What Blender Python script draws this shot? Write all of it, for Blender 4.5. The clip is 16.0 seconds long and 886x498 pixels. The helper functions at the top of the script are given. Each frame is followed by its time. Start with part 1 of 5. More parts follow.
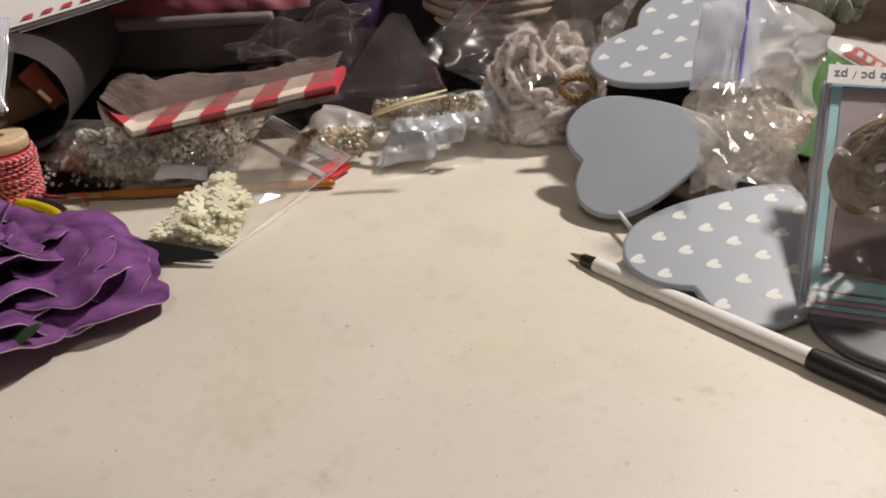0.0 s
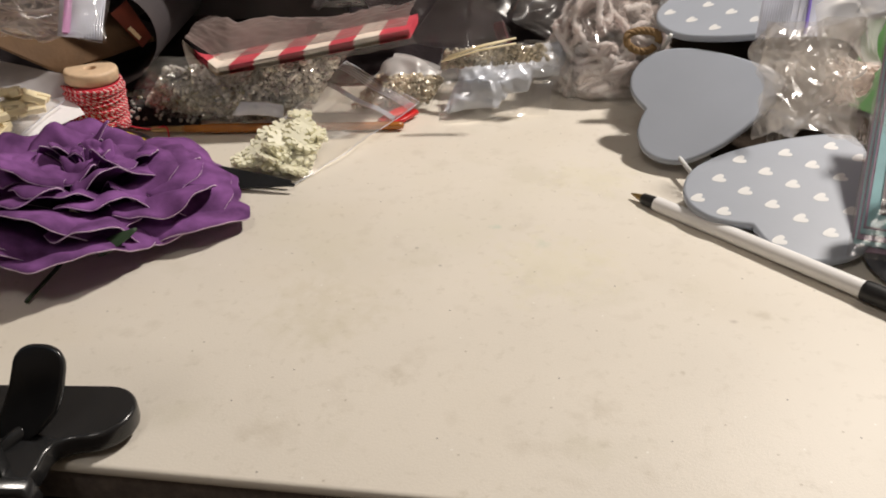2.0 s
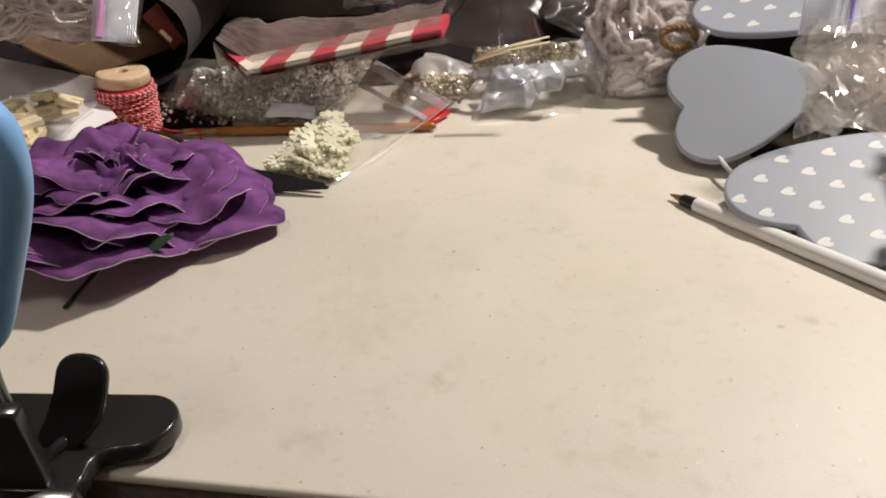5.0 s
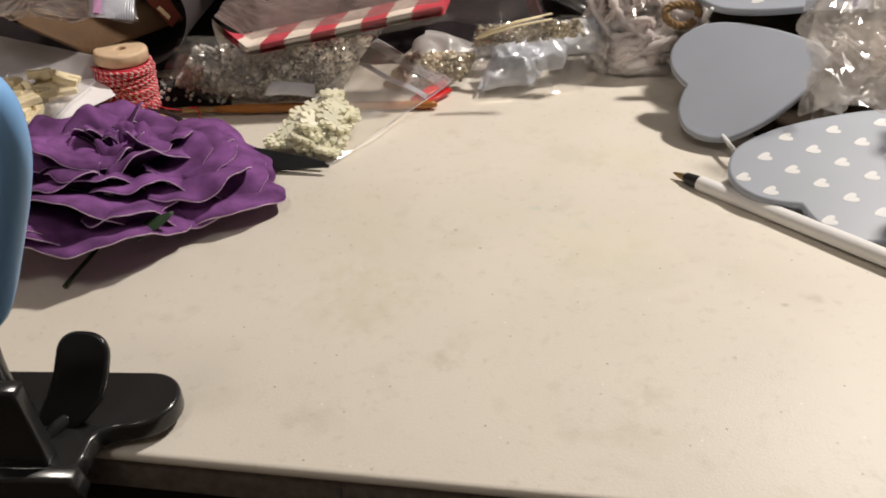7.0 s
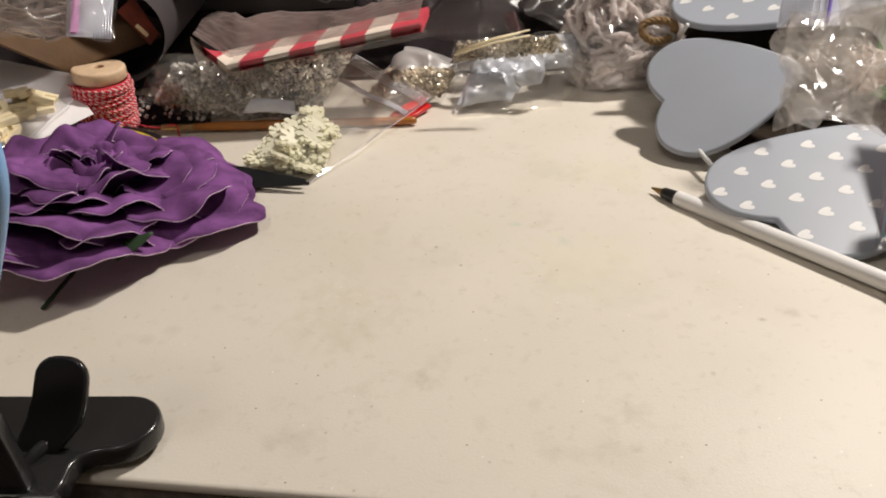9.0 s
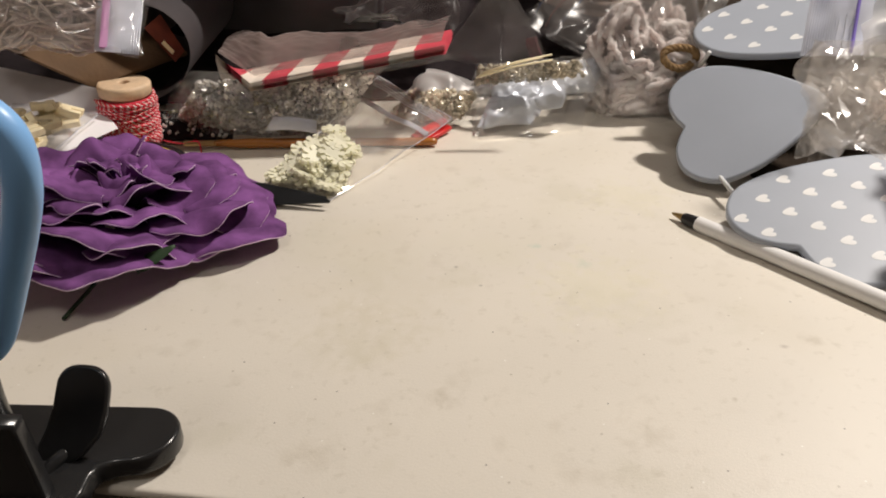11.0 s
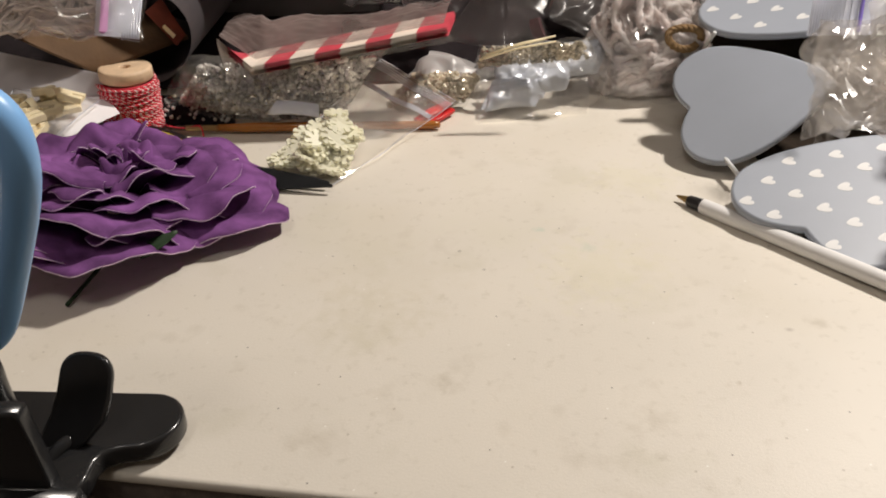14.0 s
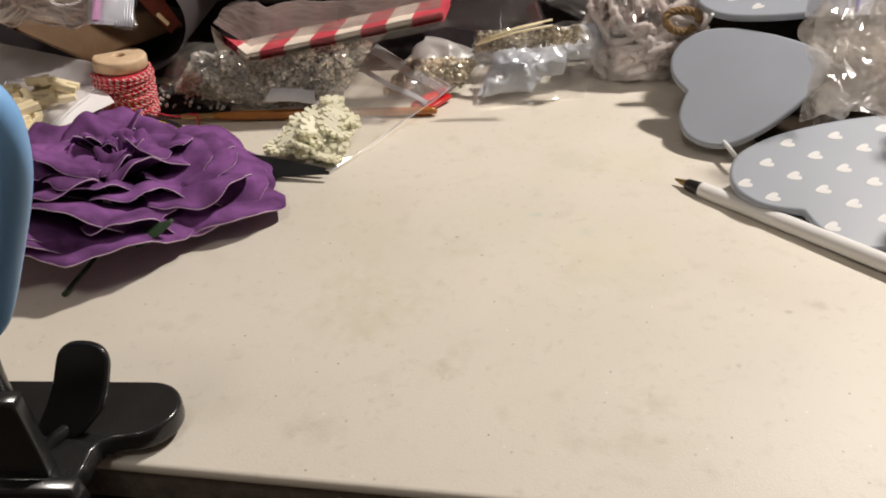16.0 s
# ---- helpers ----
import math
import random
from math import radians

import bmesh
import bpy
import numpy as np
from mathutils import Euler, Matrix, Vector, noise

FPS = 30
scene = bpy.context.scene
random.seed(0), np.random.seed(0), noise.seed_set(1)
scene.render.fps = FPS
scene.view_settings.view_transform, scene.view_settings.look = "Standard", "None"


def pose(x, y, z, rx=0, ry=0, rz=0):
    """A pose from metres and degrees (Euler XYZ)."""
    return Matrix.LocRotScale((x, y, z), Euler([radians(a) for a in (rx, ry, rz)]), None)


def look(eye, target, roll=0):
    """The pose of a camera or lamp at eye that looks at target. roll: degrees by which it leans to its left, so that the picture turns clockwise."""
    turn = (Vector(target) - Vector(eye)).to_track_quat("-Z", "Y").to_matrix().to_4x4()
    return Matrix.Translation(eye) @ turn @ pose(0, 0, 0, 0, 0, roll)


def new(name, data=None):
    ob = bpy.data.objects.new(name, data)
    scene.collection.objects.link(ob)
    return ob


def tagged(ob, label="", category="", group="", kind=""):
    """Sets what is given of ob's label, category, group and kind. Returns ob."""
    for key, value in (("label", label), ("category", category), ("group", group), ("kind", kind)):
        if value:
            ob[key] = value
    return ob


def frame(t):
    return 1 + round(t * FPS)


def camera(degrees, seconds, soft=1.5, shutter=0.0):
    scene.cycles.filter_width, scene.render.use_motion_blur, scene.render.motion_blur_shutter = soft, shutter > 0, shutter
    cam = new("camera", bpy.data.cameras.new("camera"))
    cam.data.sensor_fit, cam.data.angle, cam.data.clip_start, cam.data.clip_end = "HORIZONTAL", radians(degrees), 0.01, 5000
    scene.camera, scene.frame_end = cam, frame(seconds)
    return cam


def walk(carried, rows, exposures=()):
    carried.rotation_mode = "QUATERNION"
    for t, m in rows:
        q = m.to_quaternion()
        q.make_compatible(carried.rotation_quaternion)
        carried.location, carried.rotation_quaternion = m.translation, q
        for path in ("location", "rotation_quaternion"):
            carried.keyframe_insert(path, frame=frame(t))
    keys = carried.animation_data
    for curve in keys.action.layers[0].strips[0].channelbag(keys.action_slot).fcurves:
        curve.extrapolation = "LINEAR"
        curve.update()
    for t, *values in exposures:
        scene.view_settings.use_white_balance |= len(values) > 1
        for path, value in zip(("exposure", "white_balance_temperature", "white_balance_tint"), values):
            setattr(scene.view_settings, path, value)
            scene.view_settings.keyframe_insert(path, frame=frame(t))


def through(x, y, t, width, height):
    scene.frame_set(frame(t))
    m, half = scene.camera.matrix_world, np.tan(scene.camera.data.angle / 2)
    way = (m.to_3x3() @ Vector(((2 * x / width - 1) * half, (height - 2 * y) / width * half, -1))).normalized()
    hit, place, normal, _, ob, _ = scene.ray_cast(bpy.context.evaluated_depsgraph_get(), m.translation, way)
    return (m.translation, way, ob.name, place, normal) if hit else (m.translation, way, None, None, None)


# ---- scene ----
cam = camera(55.0, 16.0, soft=1.9)
PATH = [
    (0, (0.004, 0.023, 0.238), (-0.024, 1.742, -0.782), -3.3),
    (0.5, (-0.001, 0.008, 0.245), (-0.003, 1.754, -0.732), -1.9),
    (1, (-0.008, -0.009, 0.231), (-0.042, 1.736, -0.746), -0.6),
    (1.5, (-0.011, -0.01, 0.226), (-0.081, 1.714, -0.785), -1.0),
    (2, (-0.009, -0.012, 0.222), (-0.135, 1.696, -0.811), -2.5),
    (2.5, (-0.013, -0.008, 0.222), (-0.181, 1.692, -0.818), -3.8),
    (3, (-0.016, -0.008, 0.223), (-0.191, 1.7, -0.802), -3.5),
    (3.5, (-0.02, -0.008, 0.223), (-0.19, 1.718, -0.772), -2.8),
    (3.7, (-0.019, -0.008, 0.224), (-0.19, 1.719, -0.769), -2.8),
    (6, (-0.018, -0.005, 0.223), (-0.189, 1.673, -0.851), -4.1),
    (6.5, (-0.018, -0.005, 0.222), (-0.191, 1.673, -0.852), -3.9),
    (7, (-0.02, -0.005, 0.221), (-0.189, 1.672, -0.857), -3.6),
    (7.5, (-0.02, -0.005, 0.222), (-0.189, 1.675, -0.85), -3.2),
    (8, (-0.022, -0.007, 0.226), (-0.179, 1.688, -0.824), -2.9),
    (8.5, (-0.02, -0.005, 0.227), (-0.152, 1.692, -0.824), -3.1),
    (9, (-0.019, -0.004, 0.225), (-0.146, 1.686, -0.836), -3.4),
    (9.2, (-0.02, -0.005, 0.225), (-0.144, 1.682, -0.843), -3.3),
    (11.5, (-0.024, -0.006, 0.223), (-0.18, 1.718, -0.779), -2.4),
    (12, (-0.024, -0.006, 0.223), (-0.183, 1.707, -0.797), -2.7),
    (12.5, (-0.024, -0.005, 0.225), (-0.184, 1.706, -0.797), -2.7),
    (13, (-0.024, -0.005, 0.226), (-0.185, 1.707, -0.797), -2.7),
    (13.5, (-0.024, -0.004, 0.224), (-0.185, 1.703, -0.805), -2.9),
    (14, (-0.023, -0.004, 0.223), (-0.186, 1.694, -0.822), -3.0),
    (14.5, (-0.023, -0.004, 0.223), (-0.186, 1.686, -0.834), -3.1),
    (15, (-0.023, -0.004, 0.223), (-0.184, 1.683, -0.838), -3.2),
    (15.5, (-0.022, -0.005, 0.224), (-0.182, 1.683, -0.836), -3.4),
    (16, (-0.022, -0.003, 0.221), (-0.185, 1.68, -0.847), -3.6),
]
walk(cam, [(t, look(eye, target, roll)) for t, eye, target, roll in PATH], [(0, -0.06), (1.2, 0.11), (16, 0.11)])

# ---- light: one warm lamp to the right of the table, one weak unseen lamp added for fill ----
world = bpy.data.worlds.new("room_world")
scene.world = world
world.use_nodes = True
world.node_tree.nodes["Background"].inputs[0].default_value = (0.9, 0.85, 0.8, 1)
world.node_tree.nodes["Background"].inputs[1].default_value = 0.015


def lamp(name, eye, target, watts, size, colour):
    data = bpy.data.lights.new(name, "AREA")
    data.shape, data.size, data.energy, data.color = "DISK", size, watts, colour
    ob = new(name, data)
    ob.matrix_world = look(eye, target)
    return ob


lamp("table_lamp", (0.66, 0.84, 1.18), (0.0, 0.4, 0.0), 19.8, 0.12, (1.0, 0.92, 0.835))
# Unseen lamp added in front to lift the sides that face the camera.
lamp("fill_lamp", (-0.30, -0.40, 1.55), (-0.15, 0.40, 0.0), 3.2, 0.30, (1.0, 0.92, 0.84))


# ---- materials ----
def mat(name, colour, rough=0.5, metal=0.0, vary=0.15, scale=60.0, bump=0.0, bump_scale=300.0, colour2=None, spec=0.5,
        sheen=0.0, rnd=0.0, coat=0.0, trans=0.0):
    m = bpy.data.materials.new(name)
    m.use_nodes = True
    nt = m.node_tree
    b = nt.nodes["Principled BSDF"]
    b.inputs["Roughness"].default_value = rough
    b.inputs["Metallic"].default_value = metal
    b.inputs["Specular IOR Level"].default_value = spec
    b.inputs["Sheen Weight"].default_value = sheen
    b.inputs["Coat Weight"].default_value = coat
    b.inputs["Transmission Weight"].default_value = trans
    co = nt.nodes.new("ShaderNodeTexCoord")
    n1 = nt.nodes.new("ShaderNodeTexNoise")
    n1.inputs["Scale"].default_value = scale
    n1.inputs["Detail"].default_value = 5
    nt.links.new(co.outputs["Object"], n1.inputs["Vector"])
    ramp = nt.nodes.new("ShaderNodeValToRGB")
    c2 = colour2 or tuple(c * (1 - vary) for c in colour)
    c1 = colour if colour2 else tuple(min(1, c * (1 + vary * 0.6)) for c in colour)
    ramp.color_ramp.elements[0].position, ramp.color_ramp.elements[1].position = 0.32, 0.68
    ramp.color_ramp.elements[0].color, ramp.color_ramp.elements[1].color = (*c2, 1), (*c1, 1)
    nt.links.new(n1.outputs["Fac"], ramp.inputs["Fac"])
    out = ramp.outputs["Color"]
    if rnd:
        info = nt.nodes.new("ShaderNodeObjectInfo")
        geo = nt.nodes.new("ShaderNodeNewGeometry")
        add = nt.nodes.new("ShaderNodeMath")
        add.operation = "ADD"
        nt.links.new(info.outputs["Random"], add.inputs[0])
        nt.links.new(geo.outputs["Random Per Island"], add.inputs[1])
        mr = nt.nodes.new("ShaderNodeMapRange")
        mr.inputs["From Max"].default_value = 2.0
        mr.inputs["To Min"].default_value, mr.inputs["To Max"].default_value = 1 - rnd, 1 + rnd
        nt.links.new(add.outputs[0], mr.inputs["Value"])
        hsv = nt.nodes.new("ShaderNodeHueSaturation")
        nt.links.new(mr.outputs["Result"], hsv.inputs["Value"])
        nt.links.new(out, hsv.inputs["Color"])
        out = hsv.outputs["Color"]
    nt.links.new(out, b.inputs["Base Color"])
    if bump:
        n2 = nt.nodes.new("ShaderNodeTexNoise")
        n2.inputs["Scale"].default_value = bump_scale
        n2.inputs["Detail"].default_value = 4
        nt.links.new(co.outputs["Object"], n2.inputs["Vector"])
        bp = nt.nodes.new("ShaderNodeBump")
        bp.inputs["Strength"].default_value = bump
        bp.inputs["Distance"].default_value = 0.002
        nt.links.new(n2.outputs["Fac"], bp.inputs["Height"])
        nt.links.new(bp.outputs["Normal"], b.inputs["Normal"])
    return m


def film(name, tint=(0.93, 0.92, 0.91), haze=0.06, rough=0.07, bump=0.35, scale=24.0, haze_colour=(0.8, 0.78, 0.76), ior=1.5, through=0.5):
    """Clear plastic film: see-through, with gloss by Fresnel and a little milky haze."""
    m = bpy.data.materials.new(name)
    m.use_nodes = True
    nt = m.node_tree
    nt.nodes.clear()
    o = nt.nodes.new("ShaderNodeOutputMaterial")
    tr = nt.nodes.new("ShaderNodeBsdfTransparent")
    tr.inputs[0].default_value = (*tint, 1)
    gl = nt.nodes.new("ShaderNodeBsdfGlossy")
    gl.inputs["Roughness"].default_value = rough
    df = nt.nodes.new("ShaderNodeBsdfDiffuse")
    df.inputs[0].default_value = (*haze_colour, 1)
    tl = nt.nodes.new("ShaderNodeBsdfTranslucent")
    tl.inputs[0].default_value = (*haze_colour, 1)
    fr = nt.nodes.new("ShaderNodeFresnel")
    fr.inputs["IOR"].default_value = ior
    co = nt.nodes.new("ShaderNodeTexCoord")
    n = nt.nodes.new("ShaderNodeTexNoise")
    n.inputs["Scale"].default_value, n.inputs["Detail"].default_value = scale, 1.5
    n.inputs["Distortion"].default_value = 0.8
    nt.links.new(co.outputs["Object"], n.inputs["Vector"])
    bp = nt.nodes.new("ShaderNodeBump")
    bp.inputs["Strength"].default_value, bp.inputs["Distance"].default_value = bump, 0.004
    nt.links.new(n.outputs["Fac"], bp.inputs["Height"])
    for s in (gl, fr, df):
        nt.links.new(bp.outputs["Normal"], s.inputs["Normal"])
    md = nt.nodes.new("ShaderNodeMixShader")
    md.inputs[0].default_value = through
    nt.links.new(df.outputs[0], md.inputs[1])
    nt.links.new(tl.outputs[0], md.inputs[2])
    m1 = nt.nodes.new("ShaderNodeMixShader")
    n3 = nt.nodes.new("ShaderNodeTexNoise")
    n3.inputs["Scale"].default_value = 25
    nt.links.new(co.outputs["Object"], n3.inputs["Vector"])
    mr = nt.nodes.new("ShaderNodeMapRange")
    mr.inputs["From Min"].default_value, mr.inputs["From Max"].default_value = 0.3, 0.7
    mr.inputs["To Min"].default_value, mr.inputs["To Max"].default_value = haze * 0.5, haze * 1.5
    nt.links.new(n3.outputs["Fac"], mr.inputs["Value"])
    nt.links.new(mr.outputs["Result"], m1.inputs[0])
    nt.links.new(tr.outputs[0], m1.inputs[1])
    nt.links.new(md.outputs[0], m1.inputs[2])
    m2 = nt.nodes.new("ShaderNodeMixShader")
    nt.links.new(fr.outputs[0], m2.inputs[0])
    nt.links.new(m1.outputs[0], m2.inputs[1])
    nt.links.new(gl.outputs[0], m2.inputs[2])
    nt.links.new(m2.outputs[0], o.inputs["Surface"])
    return m


def milky(name, colour, rough=0.35, vary=0.06, scale=60.0, share=0.42, bump=0.0):
    """Pale resin or plastic that lets light soak through."""
    m = mat(name, colour, rough, vary=vary, scale=scale, rnd=0.08, bump=bump, bump_scale=700, spec=0.5 if rough < 0.6 else 0.15)
    nt = m.node_tree
    b = nt.nodes["Principled BSDF"]
    tl = nt.nodes.new("ShaderNodeBsdfTranslucent")
    tl.inputs[0].default_value = (*colour, 1)
    mx = nt.nodes.new("ShaderNodeMixShader")
    mx.inputs[0].default_value = share
    nt.links.new(b.outputs[0], mx.inputs[1])
    nt.links.new(tl.outputs[0], mx.inputs[2])
    nt.links.new(mx.outputs[0], nt.nodes["Material Output"].inputs["Surface"])
    return m


def table_material():
    """Cream moulded plastic with faint stains, a greenish smear, specks and scuffs."""
    m = mat("cream_plastic", (0.74, 0.69, 0.61), 0.46, vary=0.05, scale=9, bump=0.06, bump_scale=900, spec=0.35)
    nt = m.node_tree
    b = nt.nodes["Principled BSDF"]
    co = nt.nodes.new("ShaderNodeTexCoord")
    col = b.inputs["Base Color"].links[0].from_socket

    def layer(col, noise_scale, lo, hi, colour, amount, kind="noise"):
        if kind == "noise":
            n = nt.nodes.new("ShaderNodeTexNoise")
            n.inputs["Detail"].default_value = 6
            sock = n.outputs["Fac"]
        else:
            n = nt.nodes.new("ShaderNodeTexVoronoi")
            n.voronoi_dimensions = "2D"
            n.inputs["Randomness"].default_value = 1.0
            sock = n.outputs["Distance"]
        n.inputs["Scale"].default_value = noise_scale
        nt.links.new(co.outputs["Object"], n.inputs["Vector"])
        mr = nt.nodes.new("ShaderNodeMapRange")
        mr.inputs["From Min"].default_value, mr.inputs["From Max"].default_value = lo, hi
        mr.inputs["To Min"].default_value, mr.inputs["To Max"].default_value = 0, amount
        nt.links.new(sock, mr.inputs["Value"])
        mx = nt.nodes.new("ShaderNodeMixRGB")
        mx.inputs["Color2"].default_value = (*colour, 1)
        nt.links.new(mr.outputs["Result"], mx.inputs["Fac"])
        nt.links.new(col, mx.inputs["Color1"])
        return mx.outputs["Color"]

    col = layer(col, 11, 0.54, 0.78, (0.62, 0.54, 0.38), 0.22)
    col = layer(col, 7.3, 0.58, 0.72, (0.64, 0.62, 0.44), 0.22)
    col = layer(col, 60, 0.60, 0.74, (0.44, 0.38, 0.29), 0.20)
    col = layer(col, 26, 0.60, 0.72, (0.52, 0.49, 0.36), 0.20)
    col = layer(col, 210, 0.60, 0.80, (0.48, 0.43, 0.34), 0.36)
    col = layer(col, 17, 0.0085, 0.005, (0.15, 0.13, 0.12), 0.75, "cell")
    col = layer(col, 23, 0.016, 0.008, (0.36, 0.31, 0.24), 0.5, "cell")
    col = layer(col, 20.7, 0.012, 0.006, (0.95, 0.93, 0.88), 0.6, "cell")
    wob = nt.nodes.new("ShaderNodeTexNoise")
    wob.inputs["Scale"].default_value, wob.inputs["Detail"].default_value = 160, 4
    nt.links.new(co.outputs["Object"], wob.inputs["Vector"])
    # single stains: place, reach, colour, strength
    stains = [(-0.0290, 0.1869, 0.0035, (0.36, 0.52, 0.44), 0.50),
              (-0.0029, 0.1717, 0.0060, (0.36, 0.52, 0.44), 0.35),
              (-0.0543, 0.0634, 0.0075, (0.40, 0.34, 0.25), 0.45),
              (0.0246, 0.0519, 0.0100, (0.40, 0.34, 0.25), 0.35),
              (0.0959, 0.1194, 0.0040, (0.40, 0.34, 0.25), 0.50),
              (-0.1013, 0.1006, 0.0300, (0.55, 0.50, 0.36), 0.30),
              (0.0023, 0.1537, 0.0350, (0.70, 0.66, 0.42), 0.30),
              (0.0199, 0.2472, 0.0280, (0.70, 0.66, 0.42), 0.28),
              (-0.0974, 0.0266, 0.0100, (0.40, 0.34, 0.25), 0.25),
              (0.0579, 0.0763, 0.0015, (0.40, 0.34, 0.25), 0.60),
              (-0.0664, 0.1624, 0.0014, (0.20, 0.18, 0.16), 0.70),
              (-0.0516, 0.1468, 0.0012, (0.20, 0.18, 0.16), 0.70),
              (0.0819, 0.1138, 0.0022, (0.25, 0.20, 0.17), 0.60),
              (-0.0930, 0.1334, 0.0400, (0.62, 0.56, 0.42), 0.22)]
    for x, y, r, colour, amount in stains:
        d = nt.nodes.new("ShaderNodeVectorMath")
        d.operation = "DISTANCE"
        d.inputs[1].default_value = (x, y, 0.74)
        nt.links.new(co.outputs["Object"], d.inputs[0])
        f = nt.nodes.new("ShaderNodeMath")
        f.operation = "MULTIPLY_ADD"
        f.inputs[1].default_value, f.inputs[2].default_value = r * 2.6, -r * 1.3
        nt.links.new(wob.outputs["Fac"], f.inputs[0])
        e = nt.nodes.new("ShaderNodeMath")
        nt.links.new(d.outputs["Value"], e.inputs[0])
        nt.links.new(f.outputs[0], e.inputs[1])
        mr = nt.nodes.new("ShaderNodeMapRange")
        mr.inputs["From Min"].default_value, mr.inputs["From Max"].default_value = r, r * 0.2
        mr.inputs["To Max"].default_value = amount * 0.65
        nt.links.new(e.outputs[0], mr.inputs["Value"])
        mx = nt.nodes.new("ShaderNodeMixRGB")
        mx.inputs["Color2"].default_value = (*colour, 1)
        nt.links.new(mr.outputs["Result"], mx.inputs["Fac"])
        nt.links.new(col, mx.inputs["Color1"])
        col = mx.outputs["Color"]
    nt.links.new(col, b.inputs["Base Color"])
    return m


M_TABLE = table_material()
M_EDGE = mat("shaded_edge_plastic", (0.15, 0.125, 0.11), 0.7, vary=0.25, scale=220, bump=0.4, bump_scale=700)
M_WALL = mat("painted_wall", (0.60, 0.54, 0.48), 0.8, vary=0.1, scale=3, bump=0.2)
M_CEIL = mat("white_ceiling", (0.75, 0.73, 0.70), 0.9, vary=0.05, scale=3)
M_FLOOR = mat("brown_carpet", (0.12, 0.095, 0.08), 0.95, vary=0.3, scale=80, bump=0.6)
M_DARK = mat("dark_matte_and_shade", (0.024, 0.019, 0.021), 0.95, vary=0.4, scale=30, bump=0.3, spec=0.1)
M_GAPBROWN = mat("gap_brown", (0.04, 0.03, 0.023), 0.95, spec=0.1, vary=0.4, scale=30, bump=0.3)
M_BLACK = mat("black_gloss_plastic", (0.018, 0.018, 0.019), 0.22, vary=0.2, scale=40, bump=0.03, bump_scale=60)
M_BLUE = mat("blue_rubber", (0.27, 0.55, 1.0), 0.36, vary=0.06, scale=25, bump=0.03)
M_PURPLE = milky("purple_fabric", (0.225, 0.086, 0.27), 0.9, 0.55, 60, 0.10, bump=0.12)
M_RIM = mat("pale_purple_edge", (0.74, 0.56, 0.76), 0.9, vary=0.2, scale=200)
M_GREEN = mat("green_leaf_fabric", (0.016, 0.042, 0.013), 0.6, vary=0.3, scale=90)
M_WOOD = mat("pale_birch", (0.82, 0.60, 0.40), 0.55, vary=0.15, scale=120, bump=0.15)
M_RED = mat("red_cotton", (0.74, 0.04, 0.07), 0.85, vary=0.2, scale=300, bump=0.3, bump_scale=2000)
M_WHITECOTTON = mat("white_cotton", (0.88, 0.78, 0.76), 0.9, vary=0.1, scale=300, bump=0.3, bump_scale=2000)
M_PAPER = mat("white_paper", (0.86, 0.84, 0.86), 0.75, vary=0.04, scale=30)
M_GREYPAPER = milky("grey_vellum", (0.13, 0.116, 0.124), 0.55, 0.08, 14, 0.5)
M_KRAFT = mat("kraft_paper", (0.145, 0.080, 0.037), 0.8, vary=0.2, scale=40, bump=0.15, bump_scale=400)
M_ORANGE = mat("orange_print", (0.22, 0.045, 0.022), 0.5, vary=0.3, scale=60)
M_CREAM = mat("cream_wood", (0.92, 0.80, 0.54), 0.6, vary=0.15, scale=80, rnd=0.15)
M_SNOW = milky("milky_resin", (1.0, 0.975, 0.80), 0.35, 0.02, 60, 0.28)
M_BEAD = mat("clear_silver_bead", (0.74, 0.71, 0.67), 0.06, metal=0.30, vary=0.5, scale=90, rnd=0.55)
M_GOLD = mat("pale_gold_bead", (0.70, 0.63, 0.50), 0.16, metal=0.3, vary=0.35, scale=90, rnd=0.5)
M_STEEL = mat("blackened_steel", (0.013, 0.014, 0.016), 0.42, metal=0.0, spec=0.3, vary=0.3, scale=60)
M_YELLOW = mat("yellow_plastic", (0.72, 0.55, 0.02), 0.35, vary=0.1)
M_BRUSH = mat("orange_varnish", (0.42, 0.15, 0.025), 0.25, vary=0.2, scale=40, coat=0.4)
M_BRASS = mat("brass_ferrule", (0.50, 0.34, 0.16), 0.3, metal=0.9)
M_BRISTLE = mat("brown_bristle", (0.07, 0.035, 0.02), 0.6)
M_REDPLASTIC = mat("red_plastic", (0.62, 0.02, 0.02), 0.3, vary=0.1)
M_GREY = mat("grey_paint", (0.355, 0.386, 0.448), 0.42, vary=0.05, scale=18, bump=0.02, bump_scale=500)
M_WHITE = mat("white_paint", (0.74, 0.74, 0.74), 0.5, vary=0.04)
M_JUTE = mat("jute_rope", (0.33, 0.21, 0.10), 0.9, vary=0.35, scale=400, bump=0.5, bump_scale=2500)
M_DARKJUTE = mat("dark_jute", (0.26, 0.18, 0.11), 0.9, vary=0.4, scale=300, bump=0.5, bump_scale=2500)
M_BARREL = mat("white_pen_plastic", (0.88, 0.87, 0.86), 0.3, vary=0.03, bump=0.02)
M_PENBLACK = mat("black_pen_plastic", (0.012, 0.012, 0.013), 0.4)
M_TIP = mat("dark_gold_tip", (0.34, 0.23, 0.09), 0.3, metal=0.6)
M_YARN = milky("pink_white_yarn", (1.0, 0.89, 0.855), 0.95, 0.25, 90, 0.40)
M_SATIN = mat("silvery_satin", (0.66, 0.69, 0.76), 0.30, vary=0.12, scale=40, metal=0.15, bump=0.15, bump_scale=80)
